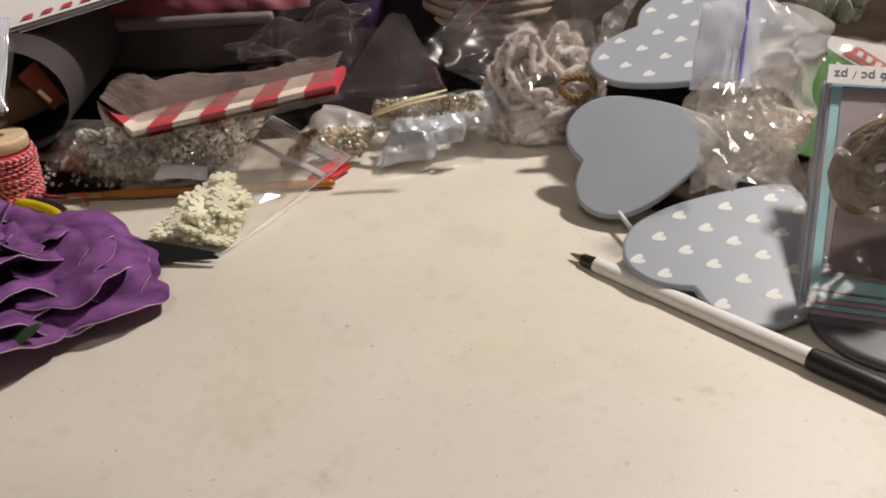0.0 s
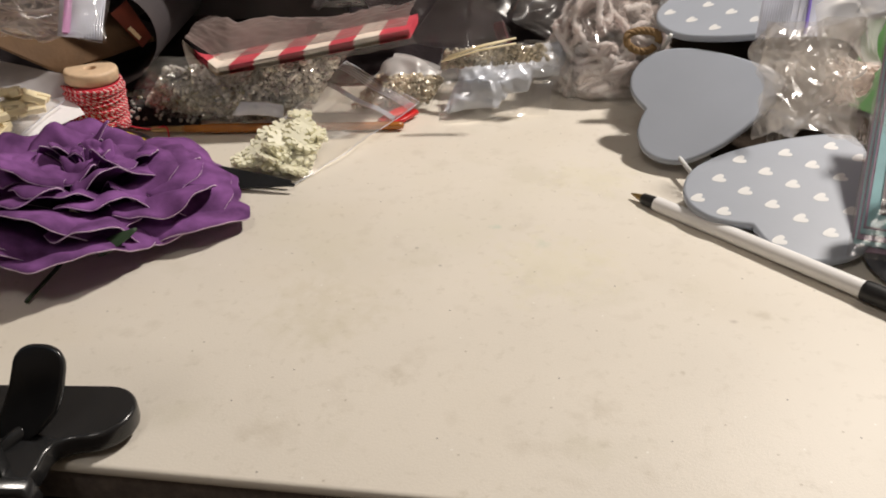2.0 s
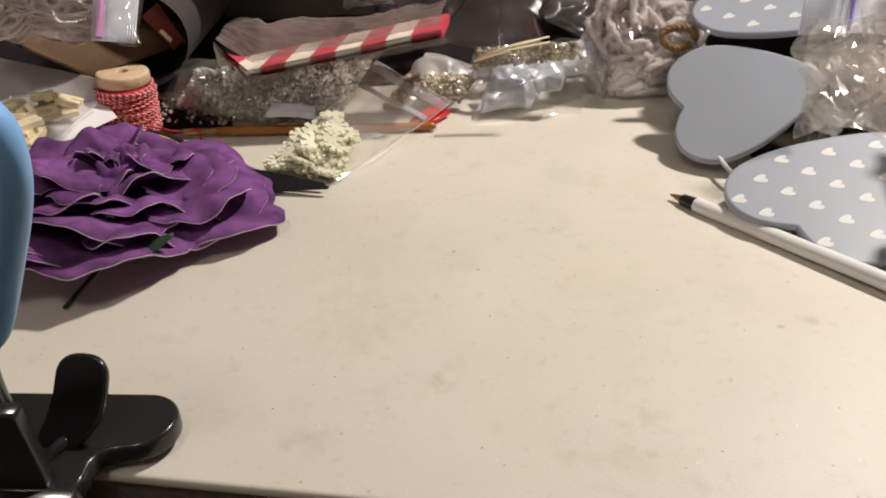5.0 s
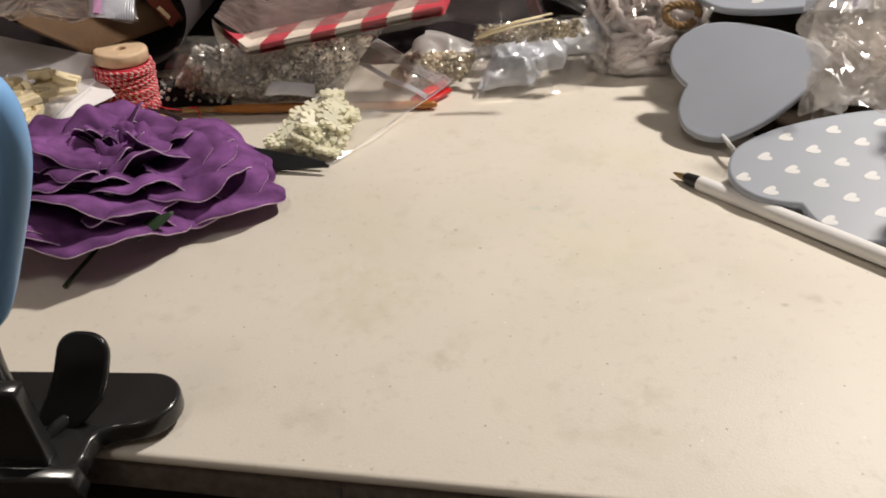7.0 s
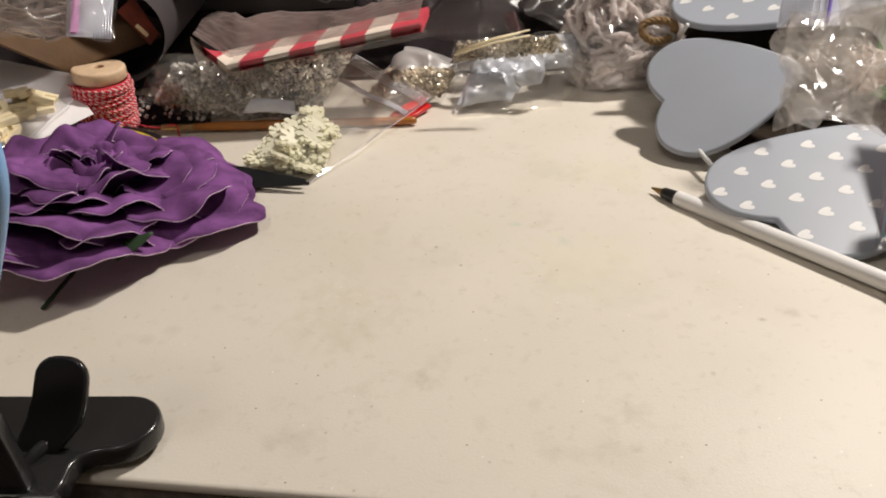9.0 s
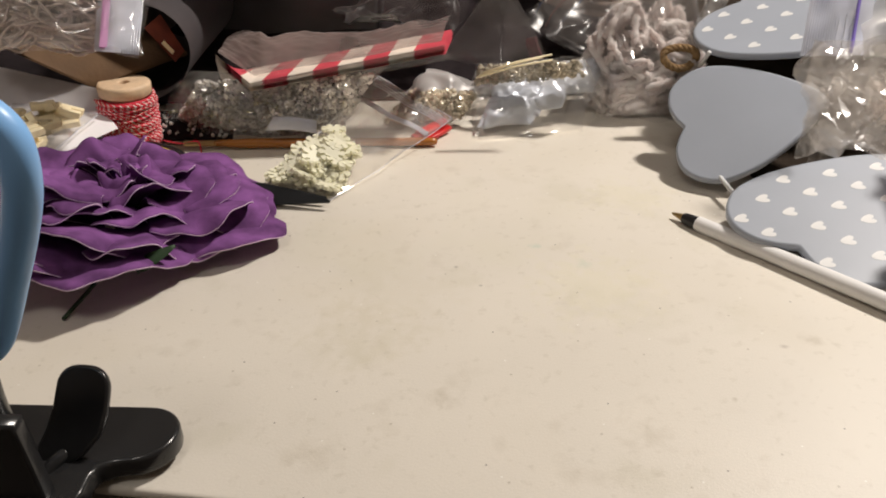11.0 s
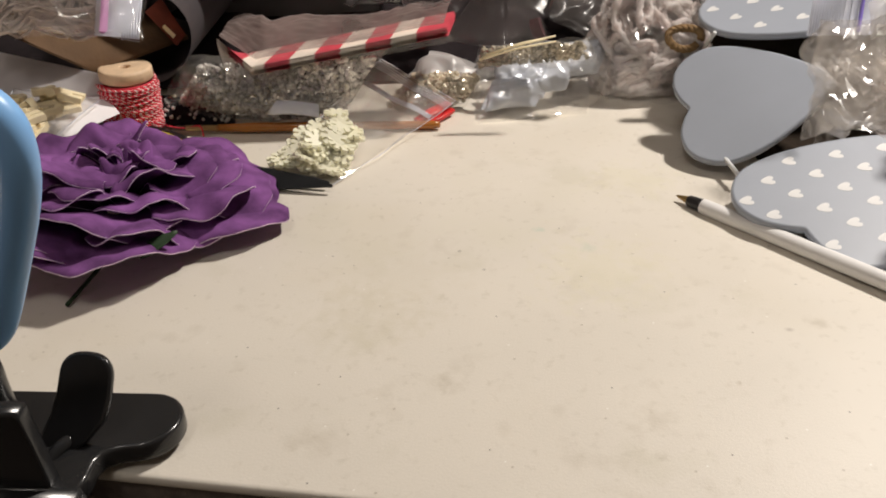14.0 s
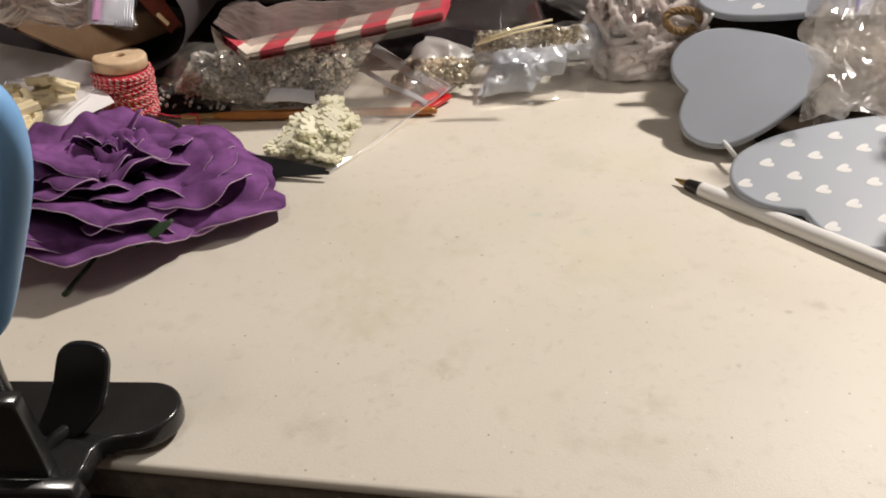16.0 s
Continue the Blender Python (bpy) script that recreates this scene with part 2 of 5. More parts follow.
M_BEIGE = mat("beige_yarn", (0.80, 0.69, 0.63), 0.9, vary=0.25, scale=150, bump=0.6, bump_scale=1200)
M_GREENCARD = mat("green_card", (0.05, 0.22, 0.03), 0.45, vary=0.12, scale=30)
M_REDCARD = mat("red_card", (0.52, 0.03, 0.03), 0.45, vary=0.1)
M_PLUM = mat("plum_card", (0.42, 0.26, 0.38), 0.6, vary=0.1)
M_TEAL = mat("teal_card", (0.36, 0.63, 0.68), 0.6, vary=0.1)
M_PHOTO = mat("grey_brown_print", (0.37, 0.31, 0.34), 0.5, vary=0.35, scale=18, colour2=(0.22, 0.17, 0.175))
M_PRINTDARK = mat("brown_print", (0.15, 0.105, 0.10), 0.5, vary=0.35, scale=30)
M_INK = mat("grey_ink", (0.10, 0.10, 0.11), 0.6)
M_WICKER = mat("cream_wicker", (0.55, 0.44, 0.36), 0.8, vary=0.2, scale=150, bump=0.4)
M_TISSUE = mat("maroon_tissue", (0.22, 0.05, 0.07), 0.7, vary=0.5, scale=35, bump=0.4, bump_scale=120)
M_BOX = mat("smoky_box", (0.06, 0.055, 0.06), 0.3, vary=0.4, scale=20)
M_LID = mat("milky_lid", (0.20, 0.165, 0.17), 0.45, vary=0.1, scale=20)
M_BLUELINE = mat("blue_zip", (0.06, 0.085, 0.17), 0.5)
M_VIOLETLINE = mat("violet_zip", (0.26, 0.19, 0.66), 0.4)
M_PINKLINE = mat("pink_zip", (0.62, 0.26, 0.52), 0.45)
M_REDLINE = mat("red_zip", (0.26, 0.10, 0.09), 0.5)
F_CLEAR = film("clear_film", tint=(0.985, 0.98, 0.975), haze=0.13, rough=0.12, bump=0.12, scale=50)
F_CRISP = film("crisp_cellophane", tint=(0.985, 0.98, 0.975), haze=0.09, bump=0.12, scale=70, rough=0.13, ior=1.85)
F_ZIP = film("ribbed_zip_film", haze=0.80, rough=0.18, bump=0.1, haze_colour=(0.86, 0.89, 1.0), through=0.2)
F_TULLE = film("frosted_wrap", haze=0.62, rough=0.45, bump=0.5, scale=45, haze_colour=(0.30, 0.235, 0.22), ior=1.25, through=0.3)
F_TORN = film("thin_frosted_wrap", haze=0.16, rough=0.4, bump=0.25, scale=50, haze_colour=(0.20, 0.15, 0.15), ior=1.25)
F_LIGHT = film("thin_clear_film", tint=(0.985, 0.98, 0.975), haze=0.07, rough=0.12, bump=0.3, scale=50)
F_PEAK = film("stiff_clear_film", tint=(0.97, 0.96, 0.96), haze=0.11, rough=0.14, bump=0.2, scale=18, haze_colour=(0.66, 0.60, 0.58), ior=1.35)
F_SNOW = film("pouch_film", tint=(0.985, 0.98, 0.975), haze=0.17, rough=0.10, bump=0.15, scale=34)
F_TISSUE = film("crumpled_cellophane", haze=0.24, rough=0.19, bump=0.12, scale=80, haze_colour=(0.97, 0.90, 0.83), ior=1.75, through=0.4)
M_CRUMPLE = milky("pale_tissue", (0.93, 0.83, 0.76), 0.3, 0.1, 60)
F_SMOKE = film("greyish_film", tint=(0.90, 0.89, 0.89), haze=0.08, rough=0.26, bump=0.15, scale=30, haze_colour=(0.6, 0.55, 0.53), ior=1.3)


# ---- building helpers ----
def part(name, bm, material, parent=None, label=""):
    """Links a bmesh (or a mesh) as one object under a thing or a part."""
    if isinstance(bm, bmesh.types.BMesh):
        me = bpy.data.meshes.new(name)
        bm.to_mesh(me)
        bm.free()
    else:
        me = bm
    mats = material if isinstance(material, (list, tuple)) else [material]
    if not me.materials:
        for m in mats:
            me.materials.append(m)
    ob = new(name, me)
    if parent:
        ob.parent = parent
    if label:
        ob["label"] = label
    return ob


def thing(name, label, category, group="", at=(0, 0, 0)):
    ob = new(name)
    ob.empty_display_size = 0.01
    ob.location = at
    bpy.context.view_layer.update()
    return tagged(ob, label, category, group)


def local(parent):
    """The way from world places into a thing's own space."""
    return Matrix.Translation(-Vector(parent.location)) if parent else Matrix()


def smooth(me):
    me.polygons.foreach_set("use_smooth", [True] * len(me.polygons))
    return me


def mesh(name, verts, faces, soft=True):
    me = bpy.data.meshes.new(name)
    me.from_pydata([tuple(v) for v in verts], [], faces)
    me.update()
    return smooth(me) if soft else me


def spline(pts, n, closed=False):
    """A Catmull-Rom curve of n samples through a few points."""
    p = [Vector(q) for q in pts]
    k = len(p)
    segs = k if closed else k - 1
    out = []
    for i in range(n):
        s = i / (n if closed else n - 1) * segs
        j = min(int(s), segs - 1)
        f = s - j
        g = (lambda a: p[a % k]) if closed else (lambda a: p[max(0, min(k - 1, a))])
        a, b, c, d = g(j - 1), g(j), g(j + 1), g(j + 2)
        out.append(0.5 * (2 * b + (c - a) * f + (2 * a - 5 * b + 4 * c - d) * f * f + (3 * b - a - 3 * c + d) * f ** 3))
    return out


def tube_mesh(name, path, r, sides=8, closed=False):
    """A swept round tube; r is one number or one for each sample."""
    P = np.array([tuple(v) for v in path])
    n = len(P)
    T = np.roll(P, -1, 0) - np.roll(P, 1, 0) if closed else np.gradient(P, axis=0)
    T /= np.linalg.norm(T, axis=1)[:, None] + 1e-12
    up = np.array([0.0, 0, 1]) if abs(T[0, 2]) < 0.9 else np.array([1.0, 0, 0])
    N = np.zeros_like(P)
    v = up - T[0] * up.dot(T[0])
    for i in range(n):
        v = v - T[i] * v.dot(T[i])
        v /= np.linalg.norm(v) + 1e-12
        N[i] = v
    B = np.cross(T, N)
    R = np.full(n, r) if np.isscalar(r) else np.array(r)
    verts, faces = [], []
    for i in range(n):
        for k in range(sides):
            a = 2 * math.pi * k / sides
            verts.append(P[i] + R[i] * (math.cos(a) * N[i] + math.sin(a) * B[i]))
    for i in range(n if closed else n - 1):
        j = (i + 1) % n
        for k in range(sides):
            l = (k + 1) % sides
            faces.append((i * sides + k, i * sides + l, j * sides + l, j * sides + k))
    if not closed:
        faces.append(tuple(range(sides))[::-1])
        faces.append(tuple((n - 1) * sides + k for k in range(sides)))
    return mesh(name, verts, faces)


def lathe(profile, sides=40):
    """A turned mesh round z, from (radius, height) pairs."""
    verts, faces = [], []
    for r, z in profile:
        for k in range(sides):
            a = 2 * math.pi * k / sides
            verts.append((r * math.cos(a), r * math.sin(a), z))
    for i in range(len(profile) - 1):
        for k in range(sides):
            l = (k + 1) % sides
            faces.append((i * sides + k, i * sides + l, (i + 1) * sides + l, (i + 1) * sides + k))
    return verts, faces


def box_bm(size, bevel=0.0, m=Matrix()):
    bm = bmesh.new()
    bmesh.ops.create_cube(bm, size=1, matrix=Matrix.Diagonal((*size, 1)))
    if bevel:
        bmesh.ops.bevel(bm, geom=bm.edges[:], offset=bevel, segments=3, profile=0.5, affect="EDGES")
    bm.transform(m)
    for f in bm.faces:
        f.smooth = bevel > 0
    return bm


def slab_bm(outline, thick, bevel=0.0, soft=True):
    """A plate with the given outline (in x, y), from z 0 to thick, with rounded rims."""
    bm = bmesh.new()
    f = bm.faces.new([bm.verts.new((x, y, 0)) for x, y in outline])
    bm.normal_update()
    if f.normal.z > 0:
        f.normal_flip()
    res = bmesh.ops.extrude_face_region(bm, geom=[f])
    for v in res["geom"]:
        if isinstance(v, bmesh.types.BMVert):
            v.co.z += thick
    bmesh.ops.recalc_face_normals(bm, faces=bm.faces[:])
    if bevel:
        rim = [e for e in bm.edges if abs(e.verts[0].co.z - e.verts[1].co.z) < 1e-9]
        bmesh.ops.bevel(bm, geom=rim, offset=bevel, segments=3, profile=0.5, affect="EDGES")
    for g in bm.faces:
        g.smooth = soft and len(g.verts) < 8
    return bm


def basis(origin, xaxis, normal):
    """A pose with its x along xaxis and its z near normal."""
    x = Vector(xaxis).normalized()
    z = Vector(normal)
    z = (z - x * z.dot(x)).normalized()
    y = z.cross(x)
    m = Matrix((x, y, z)).transposed().to_4x4()
    m.translation = Vector(origin)
    return m


def quad_point(c, u, v):
    bl, br, tr, tl = c
    return (bl * (1 - u) + br * u) * (1 - v) + (tl * (1 - u) + tr * u) * v


def crease(p, scale, seed):
    """Sharp folds, from -1 to 1."""
    q = p * scale + Vector((seed * 3.1, seed * 1.7, seed * 5.3))
    return 1 - 2.4 * abs(noise.noise(q)) - 0.9 * abs(noise.noise(q * 2.3)) - 0.3


def sheet_mesh(name, corners, wrinkle=0.002, scale=40.0, seed=1, n=40, bulge=0.0, floor=0.0012, flip=1, sag=0.0, ragged=0.0):
    """One wrinkled sheet between four corners (bl, br, tr, tl)."""
    c = [Vector(q) for q in corners]
    nor = ((c[1] - c[0]).cross(c[3] - c[0])).normalized() * flip
    verts, faces = [], []
    for j in range(n + 1):
        for i in range(n + 1):
            u, v = i / n, j / n
            p = quad_point(c, u, v)
            e = (max(0.0, math.sin(math.pi * u) * math.sin(math.pi * v))) ** 0.45
            q = p + nor * (bulge * e + wrinkle * crease(p, scale, seed) * (0.25 + 0.75 * e))
            if ragged:
                q += Vector((noise.noise(p * 45 + Vector((seed, 0, 0))), noise.noise(p * 45 + Vector((0, seed, 0))), 0.7 * noise.noise(p * 45 + Vector((0, 0, seed))))) * ragged * 2.0
            q.z -= sag * e
            q.z = max(q.z, floor)
            verts.append(q)
    for j in range(n):
        for i in range(n):
            a = j * (n + 1) + i
            faces.append((a, a + 1, a + n + 2, a + n + 1))
    return mesh(name, verts, faces)


def crinkle_mesh(name, corners, amp, n, seed, bulge=0.0, floor=0.0012, flip=1, ragged=0.0):
    """A stiff film crushed into many flat facets with sharp creases between them."""
    rng = random.Random(seed)
    c = [Vector(q) for q in corners]
    nor = ((c[1] - c[0]).cross(c[3] - c[0])).normalized() * flip
    verts, faces = [], []
    for j in range(n + 1):
        for i in range(n + 1):
            u = i / n + (rng.uniform(-0.42, 0.42) / n if 0 < i < n else 0)
            v = j / n + (rng.uniform(-0.42, 0.42) / n if 0 < j < n else 0)
            p = quad_point(c, u, v)
            e = (max(0.0, math.sin(math.pi * u) * math.sin(math.pi * v))) ** 0.45
            q = p + nor * (bulge * e + amp * (0.8 * crease(p, 40, seed) + rng.uniform(-0.4, 0.4)) * (0.3 + 0.7 * e))
            q += Vector((noise.noise(p * 45 + Vector((seed, 0, 0))), noise.noise(p * 45 + Vector((0, seed, 0))), 0.7 * noise.noise(p * 45 + Vector((0, 0, seed))))) * ragged * 2.0
            q.z = max(q.z, floor)
            verts.append(q)
    for j in range(n):
        for i in range(n):
            a = j * (n + 1) + i
            b, d, e = a + 1, a + n + 2, a + n + 1
            faces += [(a, b, d), (a, d, e)] if rng.random() < 0.5 else [(a, b, e), (b, d, e)]
    return mesh(name, verts, faces, soft=False)


def bag(name, label, corners, material, thick=0.01, wrinkle=0.002, scale=40.0, seed=1, n=40, ragged=0.0035, back=0.4, seam=False, facets=0):
    """A film bag: a front and a back sheet that meet at the rims."""
    low = min(Vector(q).z for q in corners)
    th = thing(name, label, "bag", at=(Vector(corners[0]) * 0.5 + Vector(corners[1]) * 0.5).to_tuple()[:2] + (max(0.0, low),))
    for nm, f, b in (("front_film", 1, thick), ("back_film", -1, thick * back)):
        if facets:
            me = crinkle_mesh(nm, corners, wrinkle, facets, seed + (f < 0) * 7, b, flip=f, ragged=ragged)
        else:
            me = sheet_mesh(nm, corners, wrinkle, scale, seed + (f < 0) * 7, n, b, flip=f, ragged=ragged)
        ob = part(nm, me, material, th)
        ob.data.transform(local(th))
        ob.visible_shadow = material not in (F_CLEAR, F_CRISP, F_SNOW, F_LIGHT, F_TISSUE)
    if seam:
        cs = [Vector(q) for q in corners]
        for a, b in ((0, 1), (1, 2), (2, 3), (3, 0)):
            path = []
            for k in range(25):
                p = cs[a].lerp(cs[b], k / 24)
                p += Vector((noise.noise(p * 45 + Vector((seed, 0, 0))), noise.noise(p * 45 + Vector((0, seed, 0))), 0.7 * noise.noise(p * 45 + Vector((0, 0, seed))))) * ragged * 2.0
                p.z = max(p.z, 0.0016)
                path.append(p)
            ob = part("seam", tube_mesh("seam", path, 0.00026, 6), F_ZIP, th)
            ob.data.transform(local(th))
    return th


def zip_strip(th, a, b, width_dir, width, line, ridges=5, r=0.0006, line_r=0.0011):
    """Press-seal ridges and one coloured line along a bag's mouth, from a to b."""
    a, b, w = Vector(a), Vector(b), Vector(width_dir).normalized() * width
    for i in range(ridges):
        s = w * (i / max(1, ridges - 1))
        path = [a.lerp(b, k / 11) + s + Vector((0, 0, 0.0007 * math.sin(k * 0.9))) for k in range(12)]
        ob = part("zip_ridge", tube_mesh("zip_ridge", path, r, 6), F_ZIP, th)
        ob.data.transform(local(th))
    if line:
        s = w * 1.45
        path = [a.lerp(b, k / 11) + s + Vector((0, 0, 0.0010)) for k in range(12)]
        ob = part("zip_line", tube_mesh("zip_line", path, line_r, 6), line, th, "coloured press-seal line")
        ob.data.transform(local(th))


def blobs(count, place, size, seed, sides="octa"):
    """Many small faceted beads in one mesh."""
    rng = random.Random(seed)
    base = bmesh.new()
    bmesh.ops.create_icosphere(base, subdivisions=1, radius=1)
    bv = [v.co.copy() for v in base.verts]
    bf = [tuple(v.index for v in f.verts) for f in base.faces]
    base.free()
    verts, faces = [], []
    for _ in range(count):
        p = Vector(place(rng))
        s = size * rng.uniform(0.7, 1.25)
        rot = Euler((rng.uniform(0, 6), rng.uniform(0, 6), rng.uniform(0, 6))).to_matrix()
        k = len(verts)
        sc = Vector((s * rng.uniform(0.8, 1.2), s, s * rng.uniform(0.8, 1.3)))
        for v in bv:
            q = rot @ Vector((v.x * sc.x, v.y * sc.y, v.z * sc.z)) + p
            q.z = max(q.z, 0.001)
            verts.append(q)
        faces += [tuple(i + k for i in f) for f in bf]
    return mesh("beads", verts, faces, soft=False)


# ---- room ----
def slab(name, lo, hi, material, label, category, bevel=0.0):
    lo, hi = Vector(lo), Vector(hi)
    ob = part(name, box_bm(hi - lo, bevel), material)
    ob.location = (lo + hi) / 2
    return tagged(ob, label, category, kind="structure")


slab("floor", (-2, -2, -0.80), (2, 2, -0.74), M_FLOOR, "brown carpeted floor of the room", "floor")
slab("ceiling", (-2, -2, 1.66), (2, 2, 1.72), M_CEIL, "plain white painted ceiling", "ceiling")
slab("wall_north", (-2, 1.9, -0.74), (2, 2.0, 1.66), M_WALL, "plain brownish painted wall", "wall")
slab("wall_south", (-2, -2.0, -0.74), (2, -1.9, 1.66), M_WALL, "plain brownish painted wall", "wall")
slab("wall_east", (1.9, -1.9, -0.74), (2.0, 1.9, 1.66), M_WALL, "plain brownish painted wall", "wall")
slab("wall_west", (-2.0, -1.9, -0.74), (-1.9, 1.9, 1.66), M_WALL, "plain brownish painted wall", "wall")


# ---- table ----
def folding_table():
    """A moulded top with a rounded rim and a step under it, on four tube legs; its front runs askew to the walls."""
    th = thing("folding_table", "cream moulded plastic folding table, stained and scuffed", "table", at=(0, 0.188, -0.74))
    th.rotation_euler = (0, 0, math.radians(-5.8))
    part("tabletop", box_bm((1.80, 0.76, 0.005), 0.0020, pose(0.05, 0.38, 0.7375)), M_TABLE, th)
    # The front's shade is put into the darker colours of these two parts.
    part("edge_band", box_bm((1.798, 0.757, 0.016), 0.0015, pose(0.05, 0.3803, 0.7272)), M_EDGE, th, "textured edge face, grey-brown with shade in the colour")
    part("skirt", box_bm((1.77, 0.73, 0.028), 0.003, pose(0.05, 0.382, 0.704)), M_DARK, th, "step under the top, coloured dark for shade")
    for x in (-0.75, 0.85):
        for y in (0.08, 0.68):
            part("leg", tube_mesh("leg", [(x, y, 0.0), (x, y, 0.35), (x, y, 0.692)], 0.014, 16), M_STEEL, th)
    part("ink_mark", box_bm((0.0012, 0.0006, 0.006), 0, pose(-0.083, 0.0016, 0.7282)), M_INK, th, "short dark ink stroke")
    return th


folding_table()


# ---- clamp with blue gooseneck ----
def clamp():
    th = thing("gooseneck_clamp", "glossy black plastic clamp with a blue bendable neck", "clamp", at=(-0.20, 0.224, 0.0))
    to = local(th)
    out = []
    for k in range(25):
        a = -math.pi / 2 + math.pi * k / 24
        out.append((-0.1590 + 0.0150 * math.cos(a), 0.2215 + 0.0145 * math.sin(a)))
    out += [(-0.19, 0.2363), (-0.262, 0.2370), (-0.262, 0.186), (-0.168, 0.186), (-0.1675, 0.194), (-0.1680, 0.200), (-0.1665, 0.2040), (-0.1625, 0.2062)]
    bm = slab_bm(out, 0.0085, 0.0016)
    bm.transform(to @ pose(0, 0, 0.0030))
    part("upper_jaw", bm, M_BLACK, th)
    bm = box_bm((0.060, 0.020, 0.0036), 0.001, to @ pose(-0.196, 0.2225, 0.0018))
    part("rubber_pad", bm, M_DARK, th, "dull black rubber pad")
    # thumb lever, leaning back, its foot set to one side
    lev = []
    for k in range(17):
        a = math.pi * k / 16
        lev.append((0.0104 * math.copysign(abs(math.cos(a)) ** 0.75, math.cos(a)), 0.0255 + 0.0085 * math.sin(a)))
    lev += [(-0.0110, 0.019), (-0.0128, 0.011), (-0.0165, 0.002), (-0.0195, -0.004), (-0.0060, -0.004), (0.0020, 0.002), (0.0085, 0.010), (0.0102, 0.018)]
    bm = slab_bm(lev, 0.0030, 0.0011)
    bm.transform(to @ basis((-0.1750, 0.2075, 0.0105), (1, -0.12, 0.02), (0.05, -0.78, 0.52)))
    part("thumb_lever", bm, M_BLACK, th)
    out = [(q[0], q[2]) for q in ((-0.2025, 0.1870, 0.0439), (-0.1794, 0.1870, 0.0445), (-0.1790, 0.1870, 0.0409), (-0.1782, 0.1870, 0.0296), (-0.1775, 0.1870, 0.0136), (-0.1774, 0.1870, 0.0041), (-0.2172, 0.1870, 0.0026))]
    bm = slab_bm(out, 0.007, 0.0012)
    bm.transform(to @ pose(0, 0.194, 0, 90, 0, 0))
    part("hinge_block", bm, M_BLACK, th)
    arm = spline([(-0.1800, 0.2085, 0.0130), (-0.1830, 0.2035, 0.0120), (-0.1880, 0.1965, 0.0080), (-0.1960, 0.1900, 0.0030), (-0.2080, 0.1870, 0.0010)], 24)
    ob = part("spring_arm", tube_mesh("spring_arm", arm, 0.0026, 10), M_BLACK, th)
    ob.data.transform(to)
    out = [(-0.262, 0.011), (-0.168, 0.011), (-0.166, 0.002), (-0.178, -0.022), (-0.200, -0.060), (-0.262, -0.060)]
    bm = slab_bm(out, 0.008, 0.0015)
    bm.transform(to @ pose(0, 0.1895, 0, 90, 0, 0))
    part("clamp_back", bm, M_BLACK, th)
    bm = box_bm((0.046, 0.055, 0.007), 0.002, to @ pose(-0.225, 0.214, -0.056))
    part("lower_jaw", bm, M_BLACK, th)
    pts = [(-0.2080, 0.2130, 0.0163), (-0.2057, 0.2110, 0.0417), (-0.1995, 0.2070, 0.0548), (-0.1826, 0.1990, 0.0703), (-0.1672, 0.1940, 0.0967), (-0.1557, 0.1900, 0.1185),
           (-0.1509, 0.1880, 0.1314), (-0.1507, 0.1880, 0.1418), (-0.1561, 0.1890, 0.1483), (-0.1662, 0.1920, 0.1504), (-0.1843, 0.1960, 0.1499), (-0.2081, 0.2000, 0.1455)]
    ob = part("gooseneck", tube_mesh("gooseneck", spline(pts, 90), 0.0052, 20), M_BLUE, th, "bright blue rubber-coated gooseneck")
    ob.data.transform(to)
    foot, top = Vector((-0.2084, 0.2130, 0.0135)), Vector((-0.2049, 0.2110, 0.0454))
    path = [foot.lerp(top, k / 6) for k in range(7)]
    ob = part("neck_collar", tube_mesh("neck_collar", path, [0.0085, 0.0085, 0.0078, 0.0074, 0.0072, 0.0072, 0.0066], 24), M_BLACK, th)
    ob.data.transform(to)


clamp()


